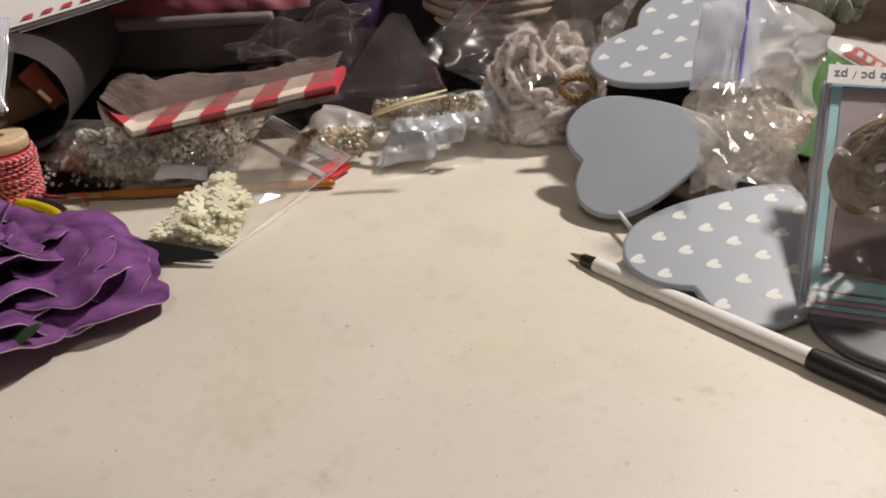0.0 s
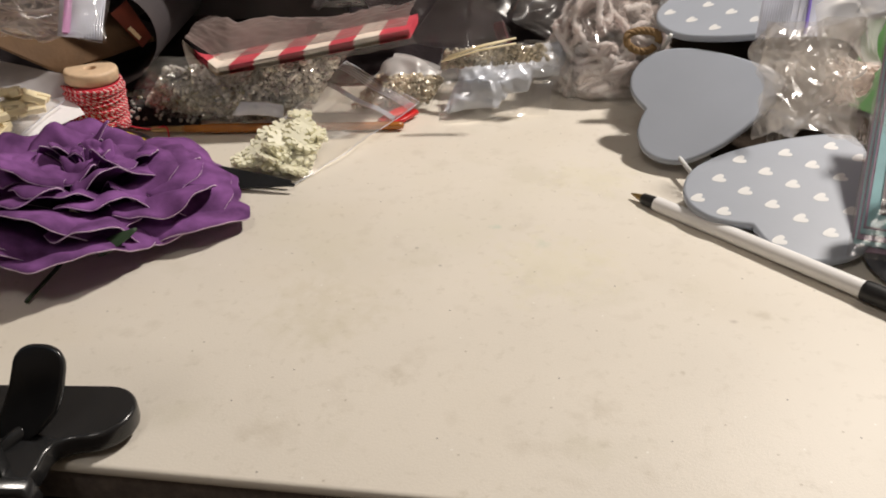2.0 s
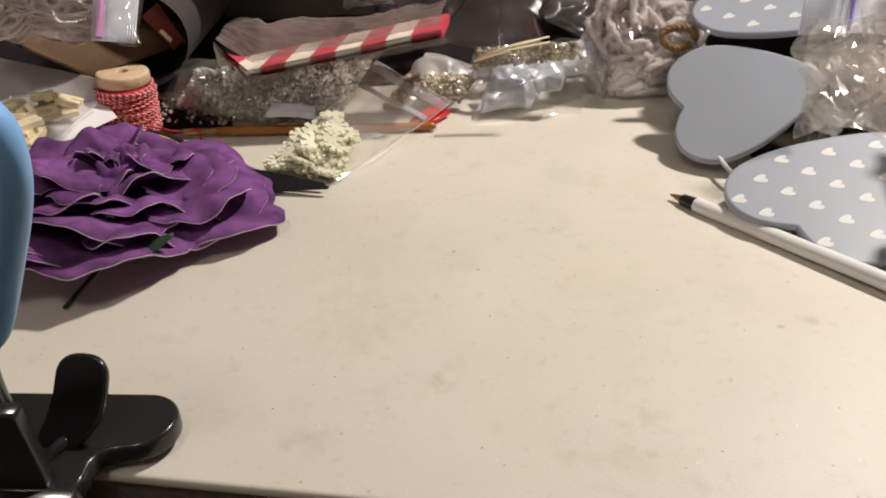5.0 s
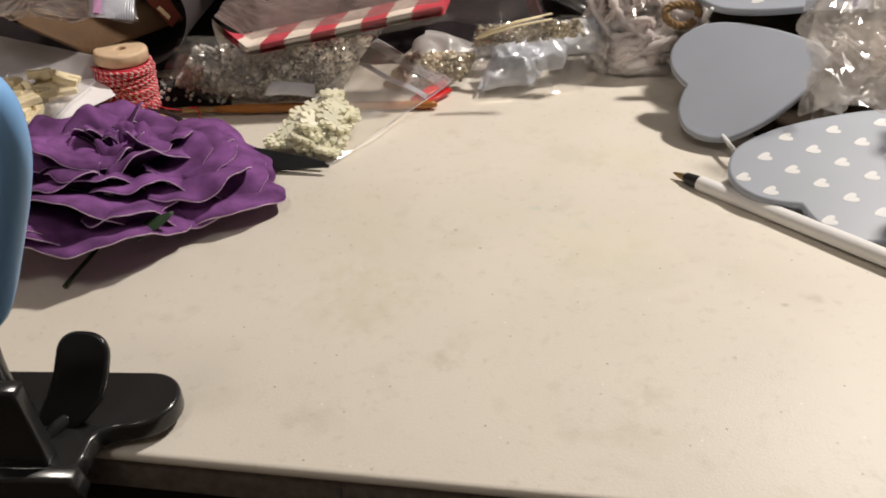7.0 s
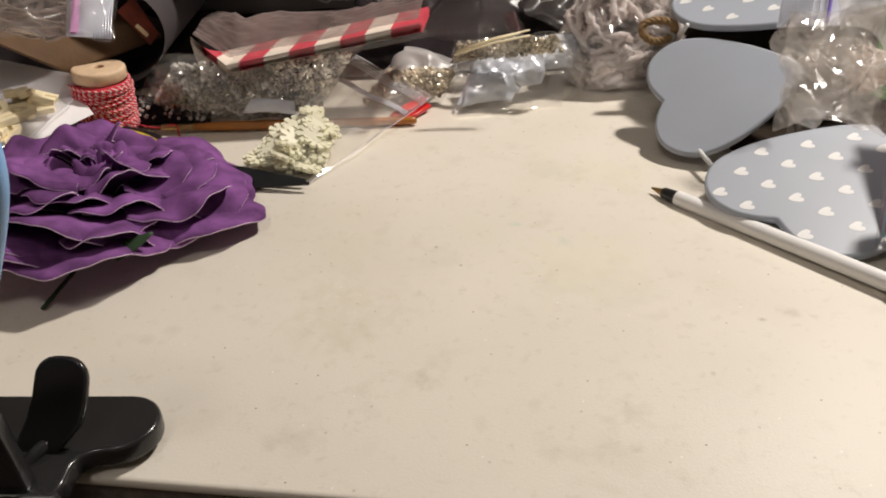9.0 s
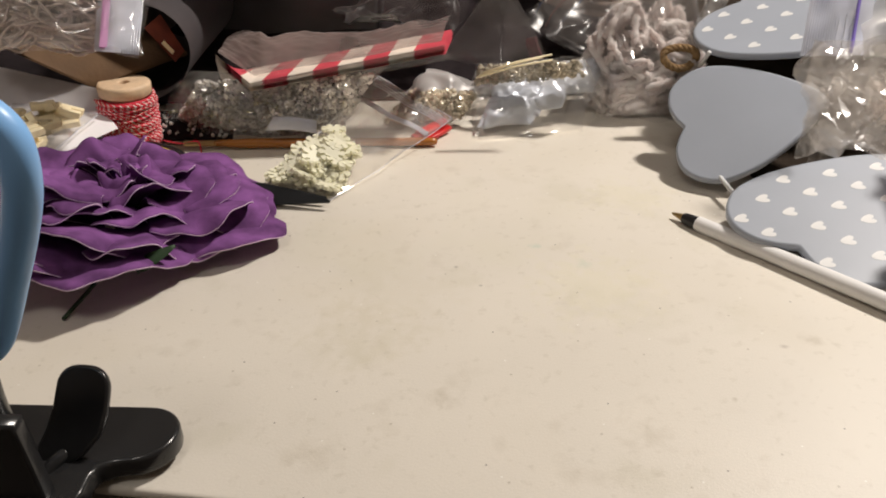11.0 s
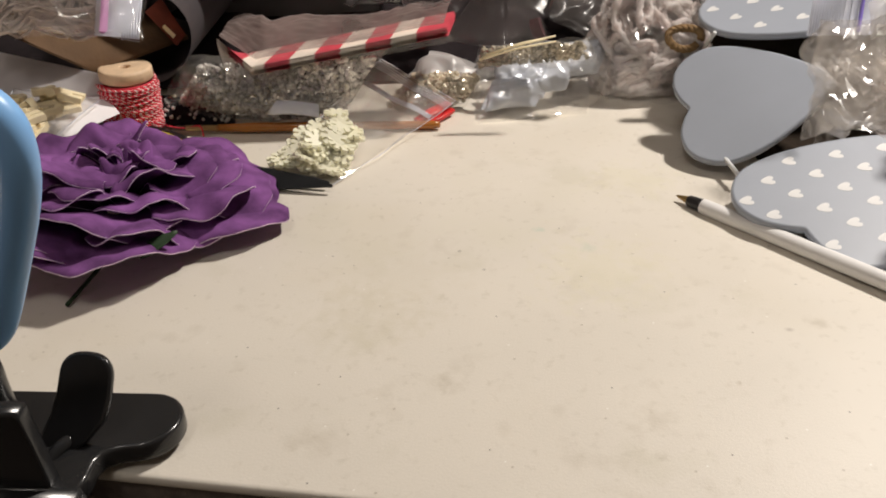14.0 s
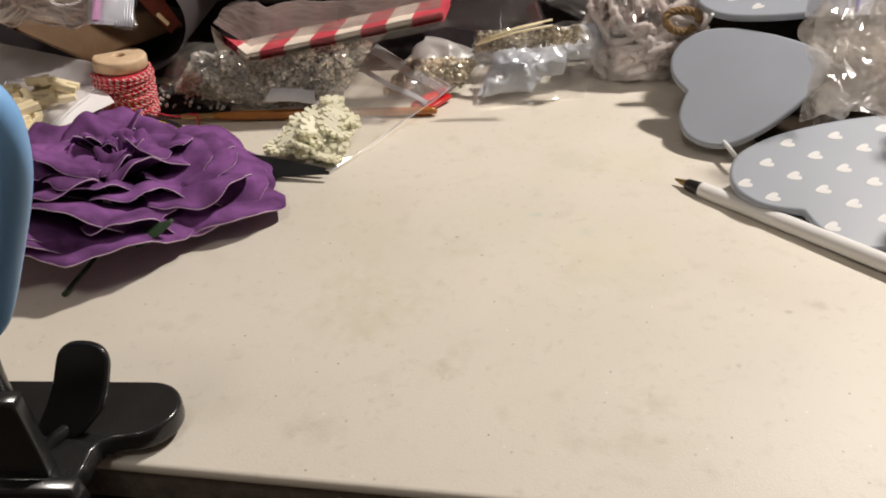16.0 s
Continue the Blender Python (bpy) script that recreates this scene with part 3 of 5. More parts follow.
# ---- purple flower ----
def petal_mesh(L, W, cup, curl, wave, seed, nu=24, nv=16, thick=0.0005):
    """One cloth petal: narrow at its base, broad and frilled at its rim, with a paler cut edge."""
    rng = random.Random(seed)
    ph = [rng.uniform(0, 6.28) for _ in range(4)]
    top = []
    for j in range(nv + 1):
        v = j / nv
        half = W * (0.18 + 0.82 * math.sin(min(1.0, v / 0.72) * math.pi / 2)) if v < 0.72 else W * math.sqrt(max(0.0, 1 - ((v - 0.72) / 0.34) ** 2))
        for i in range(nu + 1):
            u = 2 * i / nu - 1
            frill = wave * v * v * (math.sin(3.6 * u + ph[0]) + 0.45 * math.sin(7.5 * u + ph[1]) + 0.16 * math.sin(15 * u + ph[2]))
            y = L * v * (1 - 0.10 * u * u) + 0.03 * L * v ** 3 * (math.sin(6 * u + ph[3]) + 0.5 * math.sin(14 * u + ph[2]))
            z = cup * L * (v ** 1.6) - curl * L * max(0, v - 0.55) ** 2 * 3 + 0.30 * cup * W * u * u * (1 - v * 0.5) + frill
            top.append(Vector((u * half, y, z)))
    k = nu + 1
    n = len(top)
    low = [p - Vector((0, 0, thick)) for p in top]
    faces = []
    for j in range(nv):
        for i in range(nu):
            a = j * k + i
            faces.append((a, a + 1, a + k + 1, a + k))
            faces.append((n + a, n + a + k, n + a + k + 1, n + a + 1))
    main = len(faces)
    ring = [i for i in range(k)] + [j * k + nu for j in range(1, nv + 1)] + [nv * k + i for i in range(nu - 1, -1, -1)] + [j * k for j in range(nv - 1, 0, -1)]
    for a, b in zip(ring, ring[1:] + ring[:1]):
        faces.append((a, n + a, n + b, b))
    me = mesh("petal", top + low, faces)
    me.materials.append(M_PURPLE)
    me.materials.append(M_RIM)
    for p in list(me.polygons)[main:]:
        p.material_index = 1
    return me


def cloth_petal(R, half, turn, z_rim, lift, wave, seed, nu=34, nv=12, thick=0.0007):
    """A broad petal that fans out from the flower's axis, arched, with a softly frilled and paler rim."""
    rng = random.Random(seed)
    ph = [rng.uniform(0, 6.28) for _ in range(6)]
    lean = rng.uniform(-0.005, 0.005)
    top = []
    for j in range(nv + 1):
        v = j / nv
        for i in range(nu + 1):
            u = 2 * i / nu - 1
            rim = 1 - 0.20 * abs(u) ** 3.2 + 0.030 * math.sin(4.3 * u + ph[0]) + 0.018 * math.sin(9.5 * u + ph[1]) + 0.010 * math.sin(21 * u + ph[2])
            r = R * (0.16 + 0.84 * v * (1 + (rim - 1) * v ** 1.5))
            a = turn + half * u * (0.75 + 0.25 * v)
            frill = wave * v ** 2.2 * (math.sin(2.6 * u + ph[3]) + 0.42 * math.sin(5.6 * u + ph[4]) + 0.10 * math.sin(13 * u + ph[5]))
            z = z_rim - lift * (1 - v) ** 1.6 + 0.0035 * math.sin(math.pi * v) + frill + lean * u * v + 0.0030 * v * noise.noise(Vector((u * 2.2 + seed, v * 2.1, seed * 0.7)))
            top.append(Vector((r * math.cos(a), r * math.sin(a), z)))
    k, n = nu + 1, len(top)
    low = [p - Vector((0, 0, thick)) for p in top]
    faces = []
    for j in range(nv):
        for i in range(nu):
            a = j * k + i
            faces.append((a, a + k, a + k + 1, a + 1))
            faces.append((n + a, n + a + 1, n + a + k + 1, n + a + k))
    main = len(faces)
    ring = [i for i in range(k)] + [j * k + nu for j in range(1, nv + 1)] + [nv * k + i for i in range(nu - 1, -1, -1)] + [j * k for j in range(nv - 1, 0, -1)]
    for a, b in zip(ring, ring[1:] + ring[:1]):
        faces.append((a, b, n + b, n + a))
    me = mesh("petal", top + low, faces)
    me.materials.append(M_PURPLE)
    me.materials.append(M_RIM)
    for p in list(me.polygons)[main:]:
        p.material_index = 1
    return me


def flower():
    """A loose flower head that leans on its stem: its rim hangs over the table, low to one side."""
    th = thing("artificial_flower", "purple cloth peony flower head lying on the table", "flower", at=(-0.224, 0.384, 0.0))
    head = pose(0.0, -0.004, 0.0240, -1.5, 8.5, 0)
    reach = (1.0, 0.88, 0.76, 0.82, 1.0, 1.06, 0.90, 0.70)
    rng = random.Random(4)
    rings = ((6, 0.088, 36, -0.004, 0.012, 0.0042, -4), (5, 0.080, 38, 0.0005, 0.015, 0.0054, 26), (5, 0.070, 40, 0.0050, 0.017, 0.0060, -10), (5, 0.060, 40, 0.0090, 0.018, 0.0062, 32), (4, 0.049, 48, 0.0125, 0.018, 0.0060, 8),
             (4, 0.038, 48, 0.0155, 0.016, 0.0054, 50), (3, 0.027, 58, 0.0170, 0.012, 0.0046, 15), (3, 0.017, 58, 0.0180, 0.008, 0.0034, 60), (2, 0.010, 75, 0.0185, 0.005, 0.0016, 10))
    seed = 0
    for count, R, half, z, lift, wave, turn in rings:
        for i in range(count):
            seed += 1
            way = radians(turn + 360 * i / count + rng.uniform(-9, 9))
            rise = 0.004 * max(0.0, math.sin(way)) * (0.02 < R < 0.07)
            me = cloth_petal(R * rng.uniform(0.93, 1.05), radians(half * rng.uniform(0.88, 1.12)), way, z + rise + rng.uniform(-0.0018, 0.0018), lift, wave * rng.uniform(0.8, 1.4), seed)
            for v in me.vertices:
                k = (math.atan2(v.co.y, v.co.x) % (2 * math.pi)) / (math.pi / 4)
                f = 0.5 - 0.5 * math.cos(math.pi * (k % 1))
                g = reach[int(k) % 8] * (1 - f) + reach[(int(k) + 1) % 8] * f
                v.co.x, v.co.y = v.co.x * g, v.co.y * g
            me.transform(head)
            for v in me.vertices:
                v.co.z = max(v.co.z, 0.0012)
            part("petal", me, M_PURPLE, th)
    base, tip = Vector((-0.1822, 0.3360, 0.0241)), Vector((-0.1993, 0.3230, 0.0200))
    me = petal_mesh((tip - base).length, 0.0036, 0.12, 0.3, 0.0005, 77, 8, 8)
    me.materials.clear()
    me.materials.append(M_GREEN)
    d = (tip - base).normalized()
    me.transform(local(th) @ basis(base, d.cross(Vector((0, -0.6, 0.8))), (0, -0.6, 0.8)))
    part("sepal", me, M_GREEN, th, "green cloth sepal")
    v, f = lathe([(0.0, 0.024), (0.012, 0.020), (0.013, 0.014), (0.007, 0.006), (0.004, 0.001), (0.0, 0.001)], 18)
    part("calyx", mesh("calyx", v, f), M_GREEN, th, "green cup under the petals")
    stem = [(0.0, 0.0, 0.010), (0.001, -0.030, 0.006), (-0.0057, -0.0777, 0.0018)]
    part("stem", tube_mesh("stem", spline(stem, 16), 0.0010, 8), M_GREEN, th, "short green stem stub")


flower()


# ---- spool of twine ----
def twist(path, strands, offset, pitch, r, sides=5):
    """Strands laid round a path; gives one list of samples for each."""
    P = [Vector(p) for p in path]
    lens = [0.0]
    for a, b in zip(P, P[1:]):
        lens.append(lens[-1] + (b - a).length)
    res = [[] for _ in range(strands)]
    for i, p in enumerate(P):
        t = (P[min(i + 1, len(P) - 1)] - P[max(i - 1, 0)]).normalized()
        up = Vector((0, 0, 1)) if abs(t.z) < 0.9 else Vector((1, 0, 0))
        n = (up - t * up.dot(t)).normalized()
        b = t.cross(n)
        for k in range(strands):
            a = 2 * math.pi * (lens[i] / pitch + k / strands)
            res[k].append(p + (n * math.cos(a) + b * math.sin(a)) * offset)
    return res


def joined(name, meshes):
    bm = bmesh.new()
    for me in meshes:
        bm.from_mesh(me)
    out = bpy.data.meshes.new(name)
    bm.to_mesh(out)
    bm.free()
    return smooth(out)


def spool():
    th = thing("twine_spool", "wooden spool wound with red and white twine", "spool", at=(-0.2745, 0.5085, 0.0))
    th.rotation_euler = (math.radians(-1.0), math.radians(3.0), 0)
    prof = [(0.0034, 0.0440), (0.0036, 0.0455), (0.0040, 0.0459), (0.0046, 0.0460), (0.0148, 0.0460), (0.0158, 0.0458), (0.0166, 0.0450), (0.0169, 0.0440), (0.0169, 0.0388), (0.0158, 0.0376), (0.012, 0.0374),
            (0.012, 0.0098), (0.0158, 0.0096), (0.0169, 0.0085), (0.0169, 0.0012), (0.0155, 0.0), (0.0034, 0.0), (0.0034, 0.0440)]
    v, f = lathe(prof)
    part("wooden_core", mesh("wooden_core", v, f), M_WOOD, th)
    rng = random.Random(2)
    path = []
    N = 5200
    for i in range(N):
        s = i / N
        a = s * 2 * math.pi * 54
        lay = s * 2 % 1.0
        z = 0.0040 + 0.0325 * (abs(2 * s - 1)) + 0.0016 * math.sin(a * 1.0 + s * 30) + 0.0007 * math.sin(a * 0.37)
        r = 0.0174 + 0.0013 * s + 0.0005 * math.sin(a * 0.31)
        path.append((r * math.cos(a), r * math.sin(a), z))
    st = twist(path, 3, 0.00042, 0.0040, 0.0008)
    part("twine", joined("twine", [tube_mesh("s", st[0], 0.00050, 5), tube_mesh("s", st[1], 0.00050, 5)]), M_RED, th, "red cotton strands")
    part("twine_ply", tube_mesh("twine_ply", st[2], 0.00046, 5), M_WHITECOTTON, th, "white cotton strand")
    v, f = lathe([(0.0165, 0.0030), (0.0174, 0.0036), (0.0174, 0.0366), (0.0165, 0.0372)], 32)
    part("twine_bed", mesh("twine_bed", v, f), M_RED, th)
    tail = spline([(0.016, -0.010, 0.012), (0.034, -0.006, 0.007), (0.046, -0.006, 0.009), (0.050, -0.012, 0.004)], 40)
    st = twist(tail, 2, 0.0003, 0.004, 0.0003)
    part("twine_end", joined("twine_end", [tube_mesh("s", q, 0.00032, 5) for q in st]), M_RED, th)


spool()


# ---- white pen ----
def pen():
    tip, end = Vector((0.0650, 0.4078, 0.0030)), Vector((0.1555, 0.3075, 0.0050))
    d = (end - tip).normalized()
    th = thing("ballpoint_pen", "white ballpoint pen with black grip and cap", "pen", at=tip.to_tuple())
    th.rotation_mode = "QUATERNION"
    th.rotation_quaternion = d.to_track_quat("Z", "Y")
    L = (end - tip).length
    for nm, prof, m, lb in (("tip", [(0.0004, 0), (0.0007, 0.0008), (0.0022, 0.0075), (0.0024, 0.009)], M_TIP, "dark gold metal tip"),
                            ("grip", [(0.0026, 0.0078), (0.0030, 0.0085), (0.0036, 0.0165), (0.0036, 0.0172)], M_PENBLACK, "black plastic collar"),
                            ("barrel", [(0.0020, 0.0165), (0.00395, 0.0168), (0.0041, 0.0175), (0.0041, L - 0.001), (0.0040, L)], M_BARREL, ""),
                            ("cap", [(0.0030, L - 0.0035), (0.0046, L - 0.0034), (0.0048, L - 0.002), (0.0046, L + 0.05), (0.0040, L + 0.056), (0.0, L + 0.057)], M_PENBLACK, "black cap pushed on the end")):
        v, f = lathe(prof, 28)
        part(nm, mesh(nm, v, f), m, th, lb)


pen()


# ---- three hanging hearts ----
def heart_outline(n=96):
    """A heart with its notch at x = 0 and its blunt tip at x = 0.93, about 0.97 wide; counter-clockwise."""
    half = spline([(0, 0, 0), (-0.050, 0.09, 0), (-0.080, 0.20, 0), (-0.055, 0.335, 0), (0.045, 0.440, 0), (0.20, 0.485, 0), (0.40, 0.435, 0),
                   (0.60, 0.325, 0), (0.78, 0.190, 0), (0.89, 0.080, 0), (0.93, 0.0, 0)], n // 2 + 1)
    up = [(p.x, p.y) for p in half]
    down = [(x, -y) for x, y in up[1:-1]]
    return up[::-1] + down


def plate_bm(outline, thick, rim, centre):
    """A plate with a rounded rim whose outline can be seen whole from its centre; its top lies at z 0."""
    bm = bmesh.new()
    rings = []
    n = len(outline)
    for inset, z in ((rim * 1.4, -thick), (rim * 0.4, -thick + rim * 0.4), (0, -thick + rim), (0, -rim), (rim * 0.3, -rim * 0.3), (rim * 1.2, 0), (rim * 3, 0.0)):
        ring = []
        for i in range(n):
            a, p, b = (Vector((*outline[(i + k) % n], 0)) for k in (-1, 0, 1))
            t = (b - a).normalized()
            q = p - Vector((t.y, -t.x, 0)) * inset
            if q.y * p.y < 0 or abs(p.y) < 1e-7:
                q.y = 0
            ring.append(bm.verts.new((q.x, q.y, z)))
        rings.append(ring)
    for r0, r1 in zip(rings, rings[1:]):
        for i in range(n):
            j = (i + 1) % n
            bm.faces.new((r0[i], r0[j], r1[j], r1[i]))
    for ring, z in ((rings[0], -thick), (rings[-1], 0.0)):
        v = bm.verts.new((*centre, z))
        for i in range(n):
            bm.faces.new((ring[i], ring[(i + 1) % n], v))
    bmesh.ops.recalc_face_normals(bm, faces=bm.faces[:])
    for f in bm.faces:
        f.smooth = not (all(v.co.z > -1e-7 for v in f.verts) or all(v.co.z < 1e-7 - thick for v in f.verts))
    return bm


def heart_sign():
    th = thing("hanging_heart_sign", "three grey painted wooden hearts on rods, two with white dots", "ornament", at=(0.13, 0.42, 0.0))
    to = local(th)
    side = spline([(0.05, 0, 0), (-0.13, 0.12, 0), (-0.17, 0.27, 0), (-0.08, 0.42, 0), (0.10, 0.47, 0), (0.32, 0.43, 0), (0.58, 0.31, 0), (0.80, 0.15, 0), (0.88, 0.0, 0)], 23)
    half = [(p.x * 0.0066 - 0.002, p.y * 0.0072) for p in side]
    small = half[::-1] + [(x, -y) for x, y in half[1:-1]]
    dot = plate_bm(small, 0.0003, 0.00003, (0.0, 0.0))
    dot_me = bpy.data.meshes.new("painted_heart")
    dot.to_mesh(dot_me)
    dot.free()

    def heart(notch, tip, normal, length, dots, label):
        m = to @ basis(notch, Vector(tip) - Vector(notch), normal)
        bm = plate_bm([(x * length, y * length) for x, y in heart_outline()], 0.0048, 0.0013, (0.4 * length, 0))
        bm.transform(m)
        ob = part("heart", bm, M_GREY, th, label)
        if dots:
            out = [(x * length, y * length) for x, y in heart_outline()]
            ax, ay, bx, by, ox, oy, turn = dots
            for r in range(-6, 7):
                for q in range(-6, 12):
                    x, y = q * ax + r * bx + ox, q * ay + r * by + oy
                    inside = False
                    for (x1, y1), (x2, y2) in zip(out, out[1:] + out[:1]):
                        if (y1 > y) != (y2 > y) and x < (x2 - x1) * (y - y1) / (y2 - y1) + x1:
                            inside = not inside
                    if inside and min(math.hypot(x - a, y - b) for a, b in out) > 0.0045:
                        d = part("painted_heart", dot_me, M_WHITE, ob)
                        d.matrix_local = m @ pose(x, y, 0.00009, 0, 0, turn)
        return ob

    heart((0.0800, 0.4721, 0.0265), (0.1767, 0.4612, 0.0515), (-0.304, -0.593, 1), 0.086, None, "plain grey painted heart")
    heart((0.1166, 0.3596, 0.0105), (0.1874, 0.4271, 0.0315), (-0.096, -0.211, 1), 0.0998, (0.0196, 0.0008, 0.0008, 0.0160, -0.0012, 0.0000, 142), "grey heart with small white hearts")
    heart((0.1294, 0.572, 0.074), (0.2017, 0.5031, 0.0791), (-0.213, -0.148, 1), 0.1323, (0.0190, -0.0048, -0.0010, 0.0206, -0.0010, 0.0000, 245), "grey heart with small white hearts")
    for a, b in (((0.0956, 0.4391, 0.0100), (0.0992, 0.4199, 0.0090)), ((0.0980, 0.5261, 0.0460), (0.0993, 0.5134, 0.0580))):
        ob = part("rod", tube_mesh("rod", [a, Vector(a).lerp(Vector(b), 0.5), b], 0.0013, 10), M_WHITE, th, "white metal rod")
        ob.data.transform(to)
    c = Vector((0.0851, 0.5302, 0.0500))
    loop = [c + Vector((0.0103 * math.cos(a), 0.0030 * math.sin(a), 0.0058 * math.sin(a) + 0.0008 * math.cos(2 * a))) for a in [2 * math.pi * k / 70 - 0.3 for k in range(66)]]
    st = twist(loop, 3, 0.0013, 0.010, 0.0016)
    ob = part("rope_loop", joined("rope_loop", [tube_mesh("s", q, 0.0014, 8) for q in st]), M_JUTE, th, "brown twisted jute loop")
    ob.data.transform(to)


heart_sign()


# ---- scissors, brush, red clip ----
def scissors():
    piv = Vector((-0.185, 0.4355, 0.0095))
    th = thing("scissors", "black scissors with black and yellow handles", "scissors", at=piv.to_tuple())
    to = local(th)
    tip = Vector((-0.1242, 0.4188, 0.0045))
    d = tip - piv
    for k, off in ((0, 0.0), (1, 0.06)):
        L = d.length * (1 - 0.06 * k)
        w = 0.0125 if k == 0 else 0.0040
        out = [(-0.012, 0.0020), (0.0, 0.0022), (L * 0.5, 0.0018), (L, 0.0007), (L, -0.0006), (L * 0.45, -w * 0.75), (L * 0.2, -w), (-0.010, -0.0075)]
        bm = slab_bm(out, 0.0016, 0)
        bm.transform(to @ basis(piv + Vector((0, 0.0017 * k, -0.0008 * k)), Vector((d.x, d.y + off * 0.05 * k, d.z)), (0, -0.66, 0.75)))
        part("blade", bm, M_STEEL, th)
    v, f = lathe([(0.0, 0.0036), (0.0026, 0.0034), (0.0030, 0.0026), (0.0030, 0.0)], 16)
    part("rivet", mesh("rivet", v, f), M_STEEL, th)
    for cx, cy, rx, ry, rot in ((-0.250, 0.4795, 0.030, 0.011, -32), (-0.258, 0.448, 0.026, 0.011, -8)):
        R = pose(cx, cy, 0.0058, 0, 0, rot)
        loop = [R @ Vector((rx * math.cos(a), ry * math.sin(a), 0)) for a in [2 * math.pi * k / 40 for k in range(40)]]
        ob = part("handle", tube_mesh("handle", loop, 0.0042, 10, True), M_PENBLACK, th, "black plastic finger loop")
        ob.data.transform(to)
        inner = [R @ Vector(((rx - 0.0035) * math.cos(a), (ry - 0.0035) * math.sin(a), 0.0012)) for a in [2 * math.pi * k / 40 for k in range(40)]]
        ob = part("handle_lining", tube_mesh("handle_lining", inner, 0.0030, 8, True), M_YELLOW, th, "yellow soft lining")
        ob.data.transform(to)
    ob = part("handle_arm", tube_mesh("handle_arm", spline([(-0.190, 0.444, 0.006), (-0.202, 0.4545, 0.0075), (-0.224, 0.4715, 0.008)], 12), 0.0042, 10), M_YELLOW, th, "yellow plastic arm")
    ob.data.transform(to)


def paintbrush():
    tip, end = Vector((-0.2508, 0.5040, 0.0045)), Vector((-0.0692, 0.5066, 0.0035))
    th = thing("paintbrush", "slim paintbrush with orange varnished handle", "paintbrush", at=tip.to_tuple())
    th.rotation_mode = "QUATERNION"
    th.rotation_quaternion = (end - tip).to_track_quat("Z", "Y")
    L = (end - tip).length
    for nm, prof, m in (("bristles", [(0.0003, 0), (0.0014, 0.006), (0.0018, 0.014)], M_BRISTLE), ("ferrule", [(0.0019, 0.013), (0.0021, 0.018), (0.0021, 0.034), (0.0024, 0.035)], M_BRASS),
                        ("handle", [(0.0022, 0.034), (0.0032, 0.055), (0.0031, 0.085), (0.0026, L - 0.004), (0.0020, L - 0.0008), (0.0, L)], M_BRUSH)):
        v, f = lathe(prof, 18)
        part(nm, mesh(nm, v, f), m, th)


def red_peg():
    a, b = Vector((-0.0855, 0.5077, 0.0040)), Vector((-0.0627, 0.5300, 0.0060))
    th = thing("red_peg", "small red plastic peg lying beside the brush", "peg", at=a.to_tuple())
    d = b - a
    for k in (0, 1):
        out = [(0, -0.003), (d.length * 0.55, -0.0042), (d.length, -0.002), (d.length, 0.0022), (d.length * 0.5, 0.0036), (0, 0.002)]
        bm = slab_bm(out, 0.0030, 0.0007)
        bm.transform(local(th) @ basis(a + Vector((0, 0.001 * k, -0.0035 + 0.0037 * k)), d + Vector((0, 0.006 * k, 0)), (0, -0.2, 1)))
        part("peg_half", bm, M_REDPLASTIC, th)


scissors()
paintbrush()
red_peg()


# ---- bag of snowflakes ----
def snowflake_mesh():
    out = []
    for k in range(8):
        for da, r in ((-0.33, 0.52), (-0.22, 0.74), (-0.27, 0.92), (-0.12, 1.0), (0.12, 1.0), (0.27, 0.92), (0.22, 0.74), (0.33, 0.52)):
            a = 2 * math.pi * k / 8 + da
            out.append((0.0078 * r * math.cos(a), 0.0078 * r * math.sin(a)))
    bm = slab_bm(out, 0.0018, 0, False)
    me = bpy.data.meshes.new("snowflake")
    bm.to_mesh(me)
    bm.free()
    me.materials.append(M_SNOW)
    return me


def snowflake_bag():
    bl, br, tr, tl = (-0.1715, 0.4394, 0.0010), (-0.1259, 0.4266, 0.0010), (-0.0615, 0.5316, 0.0090), (-0.1115, 0.5523, 0.0330)
    c = [Vector(q) for q in (bl, br, tr, tl)]
    th = bag("snowflake_bag", "small clear press-seal bag holding white snowflakes", c, F_SNOW, 0.011, 0.0016, 40, 3, 50, 0.0012, seam=True, facets=13)
    w = (c[0] - c[3]).normalized()
    zip_strip(th, quad_point(c, 0.02, 0.80), quad_point(c, 0.98, 0.80), w, 0.0030, None, 4, 0.0006)
    zip_strip(th, quad_point(c, 0.0, 0.97), quad_point(c, 1.0, 0.97), w, 0.006, None, 4, 0.0004)
    rng = random.Random(8)
    me = snowflake_mesh()
    nor = (c[1] - c[0]).cross(c[3] - c[0]).normalized()
    for i in range(84):
        v = rng.uniform(0.06, 0.36)
        u = rng.uniform(0.08, 0.90 - 0.6 * v)
        if i < 4:
            u, v = (0.46, 0.14, 0.55, 0.30)[i], (0.40, 0.38, 0.33, 0.44)[i]
        p = quad_point(c, u, v) + nor * rng.uniform(0.0, 0.013) * math.sin(math.pi * u)
        p.z = max(p.z, 0.004)
        ob = tagged(new("snowflake", me), "milky white resin snowflake inside the small bag", "snowflake", "snowflakes in the bag")
        ob.matrix_world = Matrix.Translation(p) @ pose(0, 0, 0, rng.uniform(-5, 32), rng.uniform(-18, 22), rng.uniform(0, 90)) @ Matrix.Scale(rng.uniform(0.85, 1.1), 4)


snowflake_bag()


# ---- bead bags ----
def stuff(name, me, material, label, category):
    return tagged(part(name, me, material), label, category, kind="stuff")


